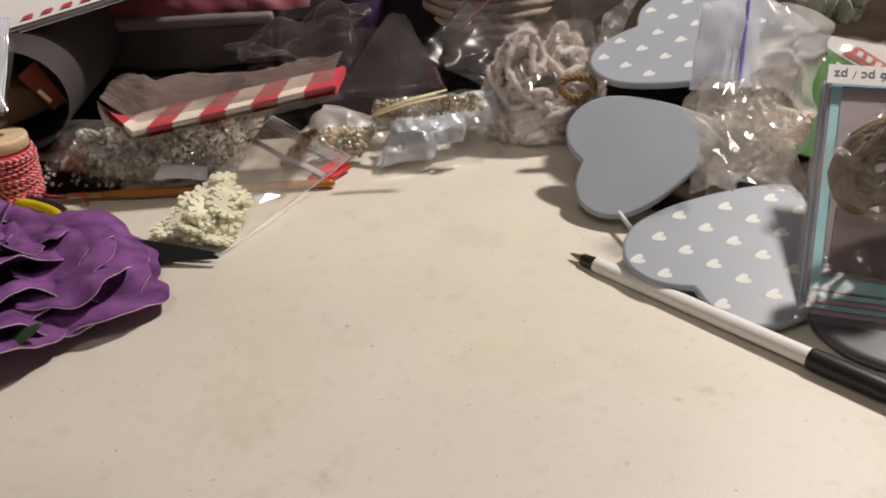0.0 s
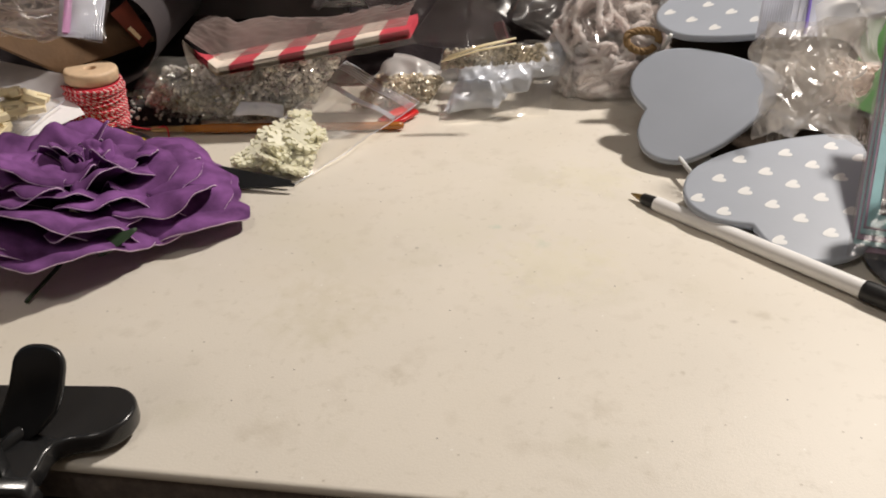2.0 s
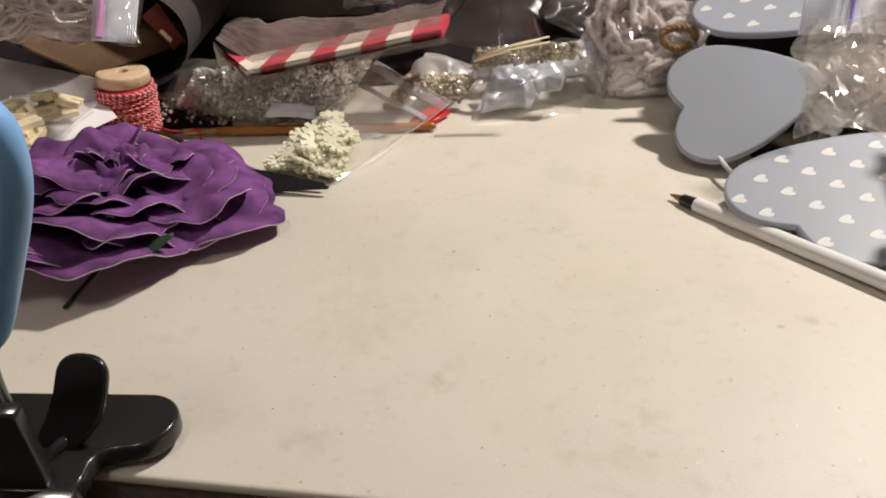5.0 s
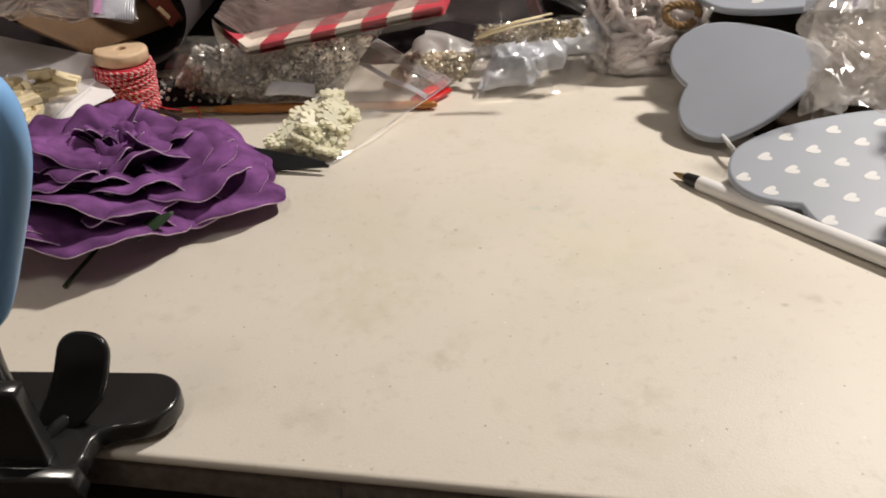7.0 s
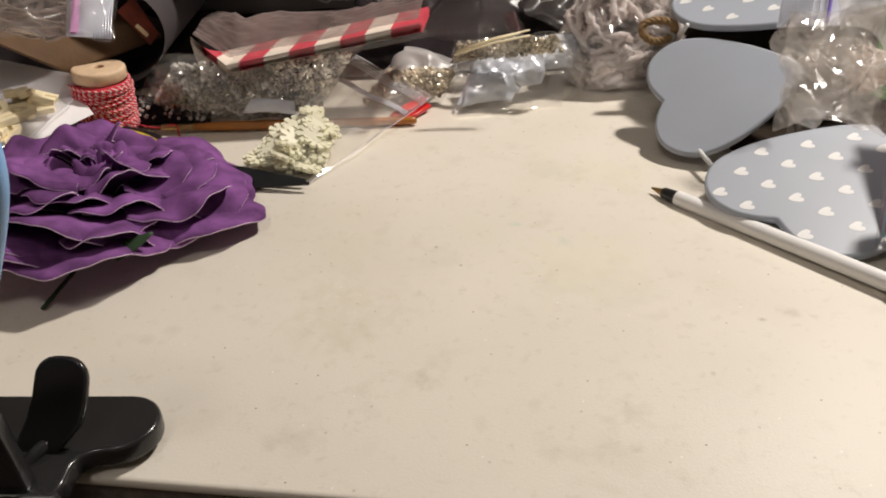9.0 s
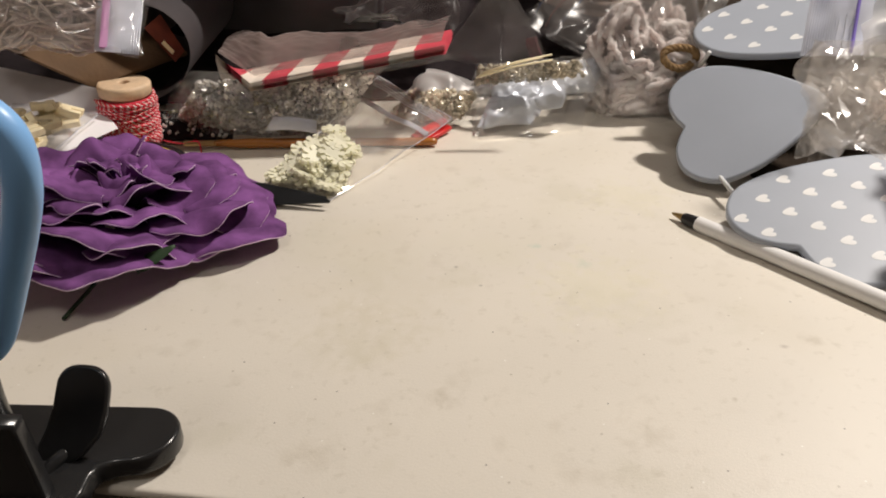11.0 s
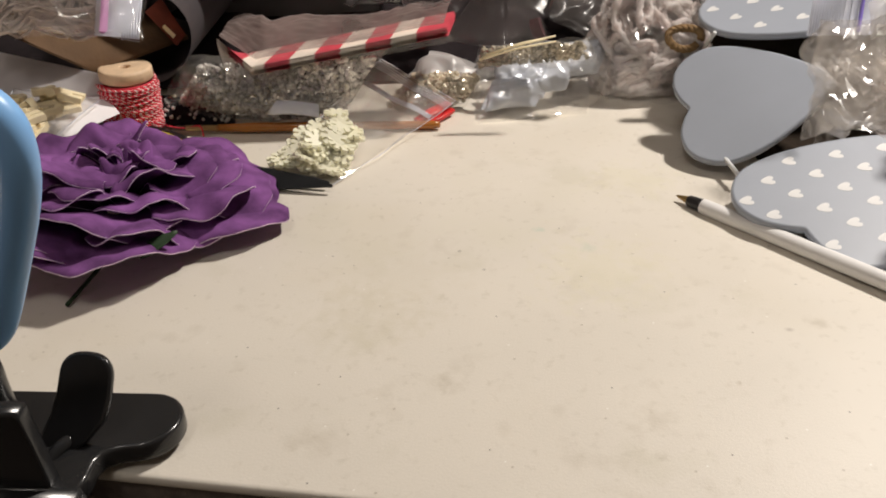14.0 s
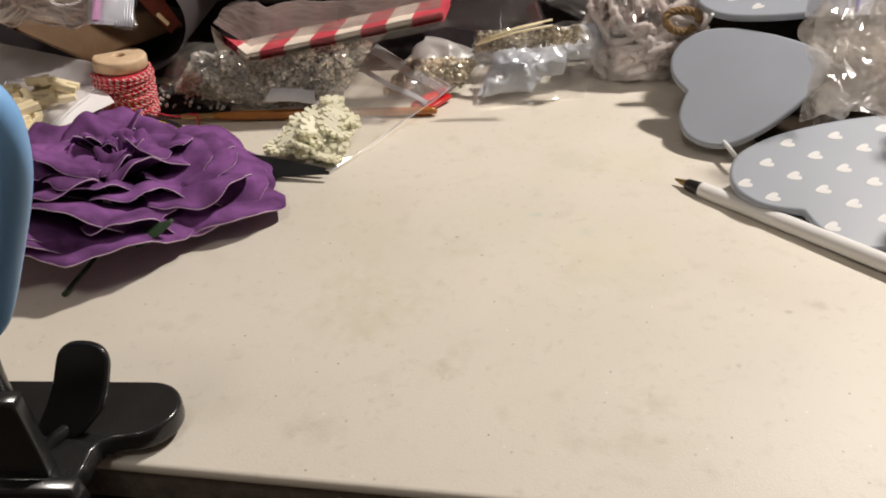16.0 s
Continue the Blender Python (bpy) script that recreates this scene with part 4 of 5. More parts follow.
def in_quad(c, lift, u0=0.05, u1=0.95, v0=0.05, v1=0.95):
    c = [Vector(q) for q in c]
    nor = (c[1] - c[0]).cross(c[3] - c[0]).normalized()

    def place(rng):
        u, v = rng.uniform(u0, u1), rng.uniform(v0, v1)
        e = (math.sin(math.pi * u) * math.sin(math.pi * v)) ** 0.4
        return quad_point(c, u, v) + nor * lift * e * rng.uniform(0.55, 1.0)
    return place


c = ((-0.2641, 0.5355, 0.0100), (-0.1351, 0.5164, 0.0020), (-0.1010, 0.5163, 0.0520), (-0.2370, 0.5215, 0.0450))
stuff("silver_beads", blobs(2600, in_quad(c, 0.013, 0.10, 0.97, 0.04, 0.93), 0.0016, 5), M_BEAD, "heap of small silver and clear glass beads", "beads")
bag("bead_bag", "large clear bag full of silver beads", c, F_CRISP, 0.017, 0.0022, 45, 11, 50, 0.004, facets=26)
tagslip = part("paper_slip", sheet_mesh("paper_slip", ((-0.1794, 0.4980, 0.0159), (-0.1469, 0.4980, 0.0147), (-0.1497, 0.5040, 0.0201), (-0.1746, 0.5040, 0.0227)), 0.0026, 80, 3, 20, 0.004, ragged=0.003), F_ZIP)
tagged(tagslip, "small crumpled cream paper slip among beads", "paper")

c = ((-0.0972, 0.5450, 0.0193), (-0.0643, 0.5410, 0.0114), (-0.0457, 0.5660, 0.0214), (-0.0782, 0.5720, 0.0305))
bag("grey_pouch", "small frosted grey plastic pouch", c, film("frosted_grey", haze=0.60, rough=0.34, bump=0.15, haze_colour=(0.76, 0.74, 0.74), through=0.3), 0.004, 0.0016, 40, 21, 30)
c = ((-0.1254, 0.5282, 0.0030), (-0.0530, 0.5411, 0.0030), (-0.0406, 0.5495, 0.0200), (-0.1046, 0.5575, 0.0180))
stuff("gold_beads", blobs(330, in_quad(c, 0.010, 0.25, 0.95), 0.0022, 6), M_GOLD, "small pale gold and silver beads", "beads")
bag("gold_bead_bag", "clear bag of pale gold beads", c, F_LIGHT, 0.012, 0.0018, 50, 22, 30, facets=14)
c = ((-0.0510, 0.5499, 0.0200), (0.0336, 0.5406, 0.0300), (0.0247, 0.5325, 0.0500), (-0.0450, 0.5552, 0.0400))
stuff("chain_beads", blobs(420, in_quad(c, 0.008, 0.05, 0.95, 0.3, 0.9), 0.0017, 7), M_GOLD, "dull gold chain and small beads", "beads")
bag("chain_bag", "flat clear bag of dull gold chain", c, F_CRISP, 0.012, 0.0024, 50, 23, 36, facets=18)
for k in range(3):
    a, b = Vector((-0.0435, 0.5102, 0.0450)) + Vector((0.002 * k, 0.0012 * k, 0.0012 * k)), Vector((0.0039, 0.5127, 0.0550)) + Vector((-0.006 * (k % 2), 0.0016 * k, 0.0012 * k))
    tagged(part("wooden_stick", tube_mesh("wooden_stick", [a, a.lerp(b, 0.5) + Vector((0, 0.001, 0.001)), b], 0.00065, 6), M_CREAM), "thin cream wooden stick on the beads", "stick", "sticks on the beads")

# silver ribbon bag
c = ((-0.0454, 0.5202, 0.0010), (0.0307, 0.5415, 0.0010), (0.0477, 0.5684, 0.0380), (-0.0339, 0.5660, 0.0290))
th = thing("satin_ribbon", "crumpled white satin ribbon folded in a bag", "ribbon", at=Vector(c[0]).to_tuple())
rng = random.Random(31)
for i in range(9):
    u0, v0 = rng.uniform(0.0, 0.56), rng.uniform(0.02, 0.52)
    q = [quad_point([Vector(k) for k in c], *uv) + Vector((0, 0, 0.003)) for uv in ((u0, v0), (u0 + 0.42, v0 + rng.uniform(-0.1, 0.1)), (u0 + 0.44, v0 + 0.46), (u0 + rng.uniform(-0.1, 0.1), v0 + 0.44))]
    ob = part("ribbon_fold", sheet_mesh("ribbon_fold", q, 0.0036, 46, 40 + i, 34, 0.006), M_SATIN, th)
    ob.data.transform(local(th))
bag("ribbon_bag", "flat clear bag over white satin ribbon", ((-0.0459, 0.5127, 0.0010), (0.0247, 0.5279, 0.0010), (0.0502, 0.5647, 0.0390), (-0.0459, 0.5723, 0.0280)), F_CRISP, 0.013, 0.0026, 40, 32, 46, 0.004, facets=17)

# peaked clear bag
th = thing("peaked_clear_bag", "clear plastic bag standing in a peak", "bag", at=(-0.03, 0.58, 0.034))
pl, pm, pr, pe = Vector((-0.0716, 0.580, 0.0358)), Vector((-0.0268, 0.566, 0.0330)), Vector((0.0040, 0.586, 0.0340)), Vector((-0.0345, 0.600, 0.0815))
pf = pe + Vector((0.006, 0.001, 0.0012))
for k, (q, seed) in enumerate((((pl, pm, pf, pe), 51), ((pm, pr, pf + Vector((0.006, 0, -0.001)), pf), 53), ((pr, pl, pe, pf), 57))):
    ob = part("film_face", sheet_mesh("film_face", q, 0.0022, 26, seed, 30, 0.003), F_PEAK, th)
    ob.data.transform(local(th))
for a, b in ((pl, pe), (pm, pf), (pr, pf + Vector((0.006, 0, -0.001))), (pe, pf), (pl, pm)):
    path = [a.lerp(b, k / 12) + Vector((0.0008 * math.sin(k * 1.3), 0, 0.0008 * math.sin(k * 0.9))) for k in range(13)]
    ob = part("fold", tube_mesh("fold", path, 0.0002, 6), F_PEAK, th)
    ob.data.transform(local(th))
bag("crossed_clear_bag", "clear crumpled plastic bag leaning sideways", ((-0.0129, 0.6000, 0.0540), (0.0472, 0.5700, 0.0250), (0.0596, 0.6200, 0.0581), (0.0193, 0.6600, 0.0739)), F_SMOKE, 0.006, 0.0030, 22, 52, 36, 0.003)
ob = part("maroon_tissue", sheet_mesh("maroon_tissue", ((-0.0100, 0.6000, 0.0285), (0.0050, 0.6000, 0.0285), (0.0010, 0.6150, 0.0400), (-0.0080, 0.6150, 0.0380)), 0.006, 60, 8, 24, ragged=0.004), M_TISSUE)
tagged(ob, "crumpled dark red tissue paper behind bags", "tissue paper")


# ---- napkins in their wrap ----
def napkins():
    """A stack of folded napkins with one corner to the front; stripes run from front to back."""
    a, b, l = Vector((-0.1863, 0.5021, 0.0462)), Vector((-0.0630, 0.5150, 0.0645)), Vector((-0.2190, 0.5400, 0.0535))
    th = thing("striped_napkins", "stack of red and white striped paper napkins", "napkins", at=a.to_tuple())
    d, e, w = b - a, l - a, Vector((0.002, 0.042, -0.002))
    near = lambda s: a + d * s if s >= 0 else a + e * (s / -0.27)
    far = lambda s: a + d * s + w
    cuts = [-0.27, -0.20, -0.07, 0.0, 0.06, 0.19, 0.32, 0.45, 0.58, 0.71, 0.84, 1.0]
    red = (0, 1, 0, 0, 1, 0, 1, 0, 1, 0, 1)
    for k in range(7):
        o = Vector((0.0007 * (k % 2), -0.0010 * (k % 3), -0.0009 * k))
        for i, m in enumerate(red):
            s0, s1 = cuts[i], cuts[i + 1]
            q = [near(s0) + o, near(s1) + o, far(s1) + o, far(s0) + o]
            ob = part("stripe", sheet_mesh("stripe", q, 0.0006, 35, 3 + k, 8), M_REDPAPER if m else M_PAPERCREAM, th)
            ob.data.transform(local(th))


def napkin_wrap():
    """A frosted film that lies on the back of the napkins and swells up behind them in two pillows."""
    a, b, l = Vector((-0.1863, 0.5021, 0.0462)), Vector((-0.0630, 0.5150, 0.0645)), Vector((-0.2190, 0.5400, 0.0535))
    th = thing("napkin_wrap", "loose frosted plastic wrap round the napkins", "wrap", at=a.to_tuple())
    verts, faces, nu, nv = [], [], 80, 36
    for j in range(nv + 1):
        for i in range(nu + 1):
            s, v = -0.26 + 1.24 * i / nu, j / nv
            p = a + (b - a) * s if s >= 0 else a + (l - a) * (s / -0.27)
            start = 0.0105 - 0.005 * s + 0.002 * math.sin(9 * s) if s >= 0 else 0.003 + 0.0075 * (1 + s / 0.26)
            swell = 0.0072 * (1 - math.cos(math.pi * v)) * (0.60 + 0.40 * abs(math.cos(3.0 * (s - 0.05)))) * min(1.0, 1.15 - s * 0.75, 0.45 + (s + 0.26) * 2.6)
            q = p + Vector((0.02 * v * v * 0.2, start + 0.036 * v, 0.0012 + swell))
            q.z += (0.0003 + 0.0016 * v) * crease(Vector((s * 0.12, v * 0.045, 0)), 45, 5) + 0.0006 * noise.noise(Vector((s * 14, v * 16, 3)))
            verts.append(q)
    for j in range(nv):
        for i in range(nu):
            k = j * (nu + 1) + i
            faces.append((k, k + 1, k + nu + 2, k + nu + 1))
    ob = part("top_film", mesh("top_film", verts, faces), F_TULLE, th)
    ob.data.transform(local(th))
    ob.visible_shadow = False
    low = Vector((0.004, 0.002, -0.0095))
    ob = part("front_film", sheet_mesh("front_film", (a + low, b + low, b + Vector((0, -0.001, 0.001)), a + Vector((0, -0.001, 0.001))), 0.0006, 40, 9, 24, 0.001), F_LIGHT, th, "clear film along the stack's front")
    ob.data.transform(local(th))
    ob.visible_shadow = False


M_REDPAPER = mat("red_printed_paper", (0.58, 0.06, 0.09), 0.7, vary=0.15, scale=60)
M_PAPERCREAM = mat("cream_napkin_paper", (0.80, 0.71, 0.62), 0.8, vary=0.1, scale=60)
napkins()
napkin_wrap()
bag("torn_wrap", "crumpled grey plastic wrap behind napkins", ((-0.1474, 0.6000, 0.0612), (-0.0623, 0.6000, 0.0506), (-0.0472, 0.6600, 0.0815), (-0.1307, 0.6600, 0.0564)), F_TORN, 0.012, 0.004, 20, 62, 36, 0.006)


# ---- rolled vellum with kraft envelope ----
def vellum_roll():
    th = thing("vellum_roll", "loosely rolled sheet of grey vellum paper", "paper roll", at=(-0.275, 0.53, 0.0))
    ax = Vector((-0.06, 1.0, 0.02)).normalized()
    verts, faces = [], []
    N, K = 70, 10
    for j in range(K + 1):
        for i in range(N + 1):
            a = -2.1 + 2 * math.pi * 1.12 * i / N
            r = 1.0 - 0.07 * i / N + 0.02 * math.sin(3 * a + j * 0.4)
            p = Vector((-0.2725 + 0.0415 * r * math.cos(a), 0.530, 0.0600 + 0.0345 * r * math.sin(a))) + ax * (0.16 * j / K)
            verts.append(p)
    for j in range(K):
        for i in range(N):
            a = j * (N + 1) + i
            faces.append((a, a + 1, a + N + 2, a + N + 1))
    me = mesh("vellum_sheet", verts, faces)
    me.transform(local(th))
    part("vellum_sheet", me, M_GREYPAPER, th)
    inner = me.copy()
    inner.name = "inner_sheet"
    c0 = Vector((-0.270, 0.530, 0.0600)) - Vector(th.location)
    inner.transform(Matrix.Translation(c0 + Vector((0.002, 0.012, -0.002))) @ Matrix.Diagonal((0.88, 0.9, 0.88, 1)) @ Matrix.Translation(-c0))
    part("inner_sheet", inner, M_GREYPAPER, th)


vellum_roll()
th = thing("kraft_envelope", "brown kraft paper envelope tucked in the roll", "envelope", at=(-0.2970, 0.5150, 0.0405))
for k in range(2):
    ob = part("flap", sheet_mesh("flap", (Vector((-0.3433, 0.4700, 0.0922)) + Vector((0, 0, 0.0015 * k)), Vector((-0.2901, 0.5050, 0.0433)) + Vector((0, 0, 0.0015 * k)),
                                          Vector((-0.2396, 0.5450, 0.0519)) + Vector((0, 0, 0.0015 * k)), Vector((-0.3314, 0.6000, 0.0827)) + Vector((0, 0, 0.0015 * k))), 0.0012, 14, 5 + k, 20), M_KRAFT, th)
    ob.data.transform(local(th))
ob = part("printed_card", sheet_mesh("printed_card", ((-0.2618, 0.5350, 0.0734), (-0.2452, 0.5350, 0.0502), (-0.2414, 0.5450, 0.0547), (-0.2533, 0.5450, 0.0797)), 0.0004, 20, 2, 8), M_ORANGE)
tagged(ob, "orange printed card inside the paper roll", "card")
ob = part("card_print", sheet_mesh("card_print", ((-0.2517, 0.5330, 0.0636), (-0.2456, 0.5330, 0.0559), (-0.2436, 0.5330, 0.0582), (-0.2494, 0.5330, 0.0655)), 0.0001, 20, 2, 4), M_CREAM, ob)

# ---- zip bag of beige yarn ----
c = ((-0.3323, 0.4500, 0.0908), (-0.2298, 0.4500, 0.0817), (-0.2364, 0.5000, 0.1184), (-0.3473, 0.5000, 0.1310))
cc = [Vector(q) for q in c]
th = bag("yarn_zip_bag", "clear press-seal bag of beige yarn with pink seal", c, F_CLEAR, 0.012, 0.002, 40, 71, 44)
zip_strip(th, quad_point(cc, 0.985, 0.0), quad_point(cc, 0.985, 1.0), cc[0] - cc[1], 0.0090, None, 7, 0.0006)
zip_strip(th, quad_point(cc, 0.83, 0.03), quad_point(cc, 0.83, 1.0), cc[0] - cc[1], 0.0030, M_PINKLINE, 3, 0.0004, 0.0016)
ob = part("seal_panel", sheet_mesh("seal_panel", (quad_point(cc, 0.74, 0.01), quad_point(cc, 0.985, 0.01), quad_point(cc, 0.985, 1), quad_point(cc, 0.74, 1)), 0.001, 30, 3, 14, 0.002), F_ZIP, th)
ob.data.transform(local(th))
fwd = (cc[1] - cc[0]).cross(cc[3] - cc[0]).normalized() * 0.0052
ob = part("zip_band", sheet_mesh("zip_band", [quad_point(cc, *uv) + fwd for uv in ((0.788, 0.0), (0.832, 0.0), (0.832, 1), (0.788, 1))], 0.0006, 30, 5, 14), film("pink_band_film", haze=0.75, rough=0.2, bump=0.1, haze_colour=(0.80, 0.42, 0.72), through=0.2), th, "pink press-seal band")
ob.data.transform(local(th))


def yarn_heap(name, label, centre, size, r, turns, material, seed, category="yarn", fuzz=0, curl=False):
    """A tangle of one soft strand, inside an ellipsoid."""
    rng = random.Random(seed)
    pts = []
    a, b, k = 0.0, 0.0, 0.9
    for i in range(turns):
        if curl:
            a += rng.uniform(-0.8, 0.8) + 0.04
            b = max(-0.95, min(0.95, b + rng.uniform(-0.42, 0.42)))
            k = max(0.70, min(1.0, k + rng.uniform(-0.12, 0.12)))
        else:
            a, b, k = rng.uniform(0, 6.28), rng.uniform(-0.95, 0.95), rng.uniform(0.62, 1.0)
        pts.append((centre[0] + size[0] * k * math.cos(a) * math.sqrt(1 - b * b), centre[1] + size[1] * k * math.sin(a) * math.sqrt(1 - b * b), max(r + 0.001, centre[2] + size[2] * k * b * (1 + 0.25 * math.sin(2 * a + 1)))))
    path = spline(pts, turns * 9)
    rad = [r * (0.95 + 0.55 * noise.noise(p * 420)) for p in path]
    me = tube_mesh(name, path, rad, 7)
    if fuzz:
        verts, faces = [], []
        for _ in range(fuzz):
            p = path[rng.randrange(len(path))]
            d = Vector((rng.gauss(0, 1), rng.gauss(0, 1), rng.gauss(0, 1))).normalized()
            w = d.orthogonal().normalized() * (0.00042 if curl else 0.00022)
            p = p + d * r * 0.8
            q = p + d * r * rng.uniform(0.5, 0.95 if curl else 1.6) + Vector((rng.gauss(0, 1), rng.gauss(0, 1), rng.gauss(0, 1))) * r * 0.25
            q.z = max(q.z, 0.001)
            k = len(verts)
            verts += [p - w, p + w, q]
            faces.append((k, k + 1, k + 2))
        me = joined(name, [me, mesh("fuzz", verts, faces)])
    return tagged(part(name, me, material), label, category)


mid = quad_point(cc, 0.36, 0.35)
yarn_heap("beige_yarn", "loose beige yarn inside a press-seal bag", mid + Vector((0, 0.012, 0.002)), (0.050, 0.015, 0.030), 0.0010, 420, M_BEIGE, 3, fuzz=40000)

# ---- paper stack with bag of cream tiles ----
th = thing("paper_stack", "stack of white folded paper sheets", "paper", at=(-0.3347, 0.4843, 0.0060))
for k in range(9):
    o = Vector((-0.0045 * k, 0.0060 * k, -0.0026 * k)) if k > 1 else Vector((-0.0015 * k, 0.0012 * k, -0.0008 * k))
    q = [Vector((-0.3093, 0.3738, 0.0300)) + o, Vector((-0.2691, 0.4815, 0.0250)) + o, Vector((-0.2872, 0.5027, 0.0310)) + o, Vector((-0.3880, 0.4749, 0.0360)) + o]
    ob = part("sheet", sheet_mesh("sheet", q, 0.0003, 14, 2, 14), M_PAPER, th)
    ob.data.transform(local(th))
c = ((-0.3027, 0.3756, 0.0340), (-0.2866, 0.4124, 0.0330), (-0.2818, 0.4857, 0.0330), (-0.3366, 0.4865, 0.0410))
cc = [Vector(q) for q in c]
bag("tile_bag", "small clear bag holding cream wooden letter shapes", c, F_CLEAR, 0.009, 0.002, 50, 81, 30, 0.001, seam=True)
rng = random.Random(12)
shapes = (((0, 0), (1, 0), (1, .35), (.4, .35), (.4, 1), (0, 1)), ((0, 0), (.35, 0), (.35, .35), (.65, .35), (.65, 0), (1, 0), (1, 1), (0, 1)), ((0, 0), (1, 0), (1, 1), (.6, 1), (.6, .5), (.4, .5), (.4, 1), (0, 1)))
tile_me = []
for s in shapes:
    bm = slab_bm([((x - .5) * 0.013, (y - .5) * 0.013) for x, y in s], 0.004, 0.0005, False)
    me = bpy.data.meshes.new("letter_tile")
    bm.to_mesh(me)
    bm.free()
    me.materials.append(M_CREAM)
    tile_me.append(me)
for i in range(34):
    u, v = rng.uniform(0.06, 0.78), rng.uniform(0.15, 0.85)
    p = quad_point(cc, u, v) + Vector((0, 0, rng.uniform(-0.002, 0.008)))
    ob = tagged(new("letter_tile", tile_me[i % 3]), "small cream wooden letter shape in a bag", "letter tile", "wooden letters in the bag")
    ob.matrix_world = Matrix.Translation(p) @ pose(0, 0, 0, rng.uniform(-22, 22), rng.uniform(-22, 22), rng.uniform(0, 360)) @ Matrix.Scale(rng.uniform(0.8, 1.1), 4)
ob = part("loose_paper", sheet_mesh("loose_paper", ((-0.3579, 0.4606, 0.0340), (-0.2872, 0.4992, 0.0300), (-0.2819, 0.4996, 0.0440), (-0.3824, 0.5186, 0.0600)), 0.002, 22, 83, 24, 0.003), milky("thin_paper", (0.72, 0.69, 0.71)))
tagged(ob, "thin white paper lying behind the stack", "paper")

# black beaded lace
c = ((-0.2611, 0.5147, 0.0020), (-0.2083, 0.5153, 0.0020), (-0.2104, 0.5289, 0.0120), (-0.2702, 0.5414, 0.0140))
ob = part("black_lace", sheet_mesh("black_lace", c, 0.003, 60, 4, 24, 0.004), M_DARK)
tagged(ob, "crumpled black lace under the bead bag", "lace")
stuff("lace_beads", blobs(45, in_quad(c, 0.008), 0.0013, 9), M_BEAD, "tiny silver beads sewn on black lace", "beads")

# ---- pink yarn bag ----
yarn_heap("pink_yarn", "thick pink and white chunky yarn in a bag", Vector((0.0700, 0.5650, 0.0296)) + Vector((0, 0.01, -0.004)), (0.040, 0.029, 0.042), 0.0027, 1000, M_YARN, 5, fuzz=150000, curl=True)
bag("yarn_bag", "crinkled clear bag round the pink yarn", ((0.0412, 0.5457, 0.0020), (0.0930, 0.5391, 0.0020), (0.1045, 0.5600, 0.0806), (0.0438, 0.5800, 0.0789)), F_CRISP, 0.020, 0.0030, 42, 91, 46, 0.004, facets=22)
bag("foil_edge_bag", "narrow crinkled shiny film fold beside hearts", ((0.0962, 0.5600, 0.0553), (0.1064, 0.5600, 0.0585), (0.1393, 0.6000, 0.0866), (0.1241, 0.6000, 0.0875)), film("foil_film", haze=0.35, rough=0.1, bump=1.0, scale=110), 0.006, 0.004, 90, 92, 30)

# ---- large zip bag with blue lines, wicker behind ----
c = ((-0.0105, 0.6400, 0.0517), (0.0496, 0.6000, 0.0197), (0.1401, 0.6400, 0.0846), (0.0547, 0.6800, 0.0921))
cc = [Vector(q) for q in c]
th = bag("large_zip_bag", "large clear freezer bag with blue seal lines", c, F_SMOKE, 0.006, 0.0020, 14, 95, 44, 0.003)
for s, m in ((0.10, M_BLUELINE), (0.24, M_REDLINE), (0.36, M_BLUELINE)):
    path = [quad_point(cc, s, k / 15) + Vector((0, -0.010 * math.sin(math.pi * s), 0.011 * math.sin(math.pi * k / 15) ** 0.4)) for k in range(16)]
    ob = part("zip_line", tube_mesh("zip_line", path, 0.0007, 6), m, th, "coloured press-seal line")
    ob.data.transform(local(th))


def wicker_basket():
    c0 = Vector((0.0298, 0.7200, 0.0533))
    th = thing("wicker_basket", "round cream woven rope basket", "basket", at=(c0.x + 0.02, c0.y + 0.03, 0.0))
    for k in range(16):
        z = 0.004 + 0.0078 * k
        r = 0.060 + 0.004 * math.sin(k * 0.5)
        loop = [Vector((r * math.cos(a), r * math.sin(a), z + 0.0006 * math.sin(9 * a + k))) for a in [2 * math.pi * i / 72 for i in range(72)]]
        part("coil", tube_mesh("coil", loop, 0.0042, 8, True), M_WICKER, th)
    v, f = lathe([(0.0, 0.003), (0.058, 0.003), (0.060, 0.0), (0.0, 0.0)])
    part("base", mesh("base", v, f), M_WICKER, th)


wicker_basket()

# ---- right-hand pile ----
# press-seal bag with crumpled tissue; the added dark sheet under it comes further down
th = thing("tissue_wad", "crumpled brown and white tissue in a bag", "tissue paper", at=(0.1641, 0.4436, 0.0140))
tc = [Vector(q) for q in ((0.1363, 0.4506, 0.0120), (0.1951, 0.4472, 0.0140), (0.1927, 0.4550, 0.0661), (0.1460, 0.4550, 0.0702))]
rng = random.Random(23)
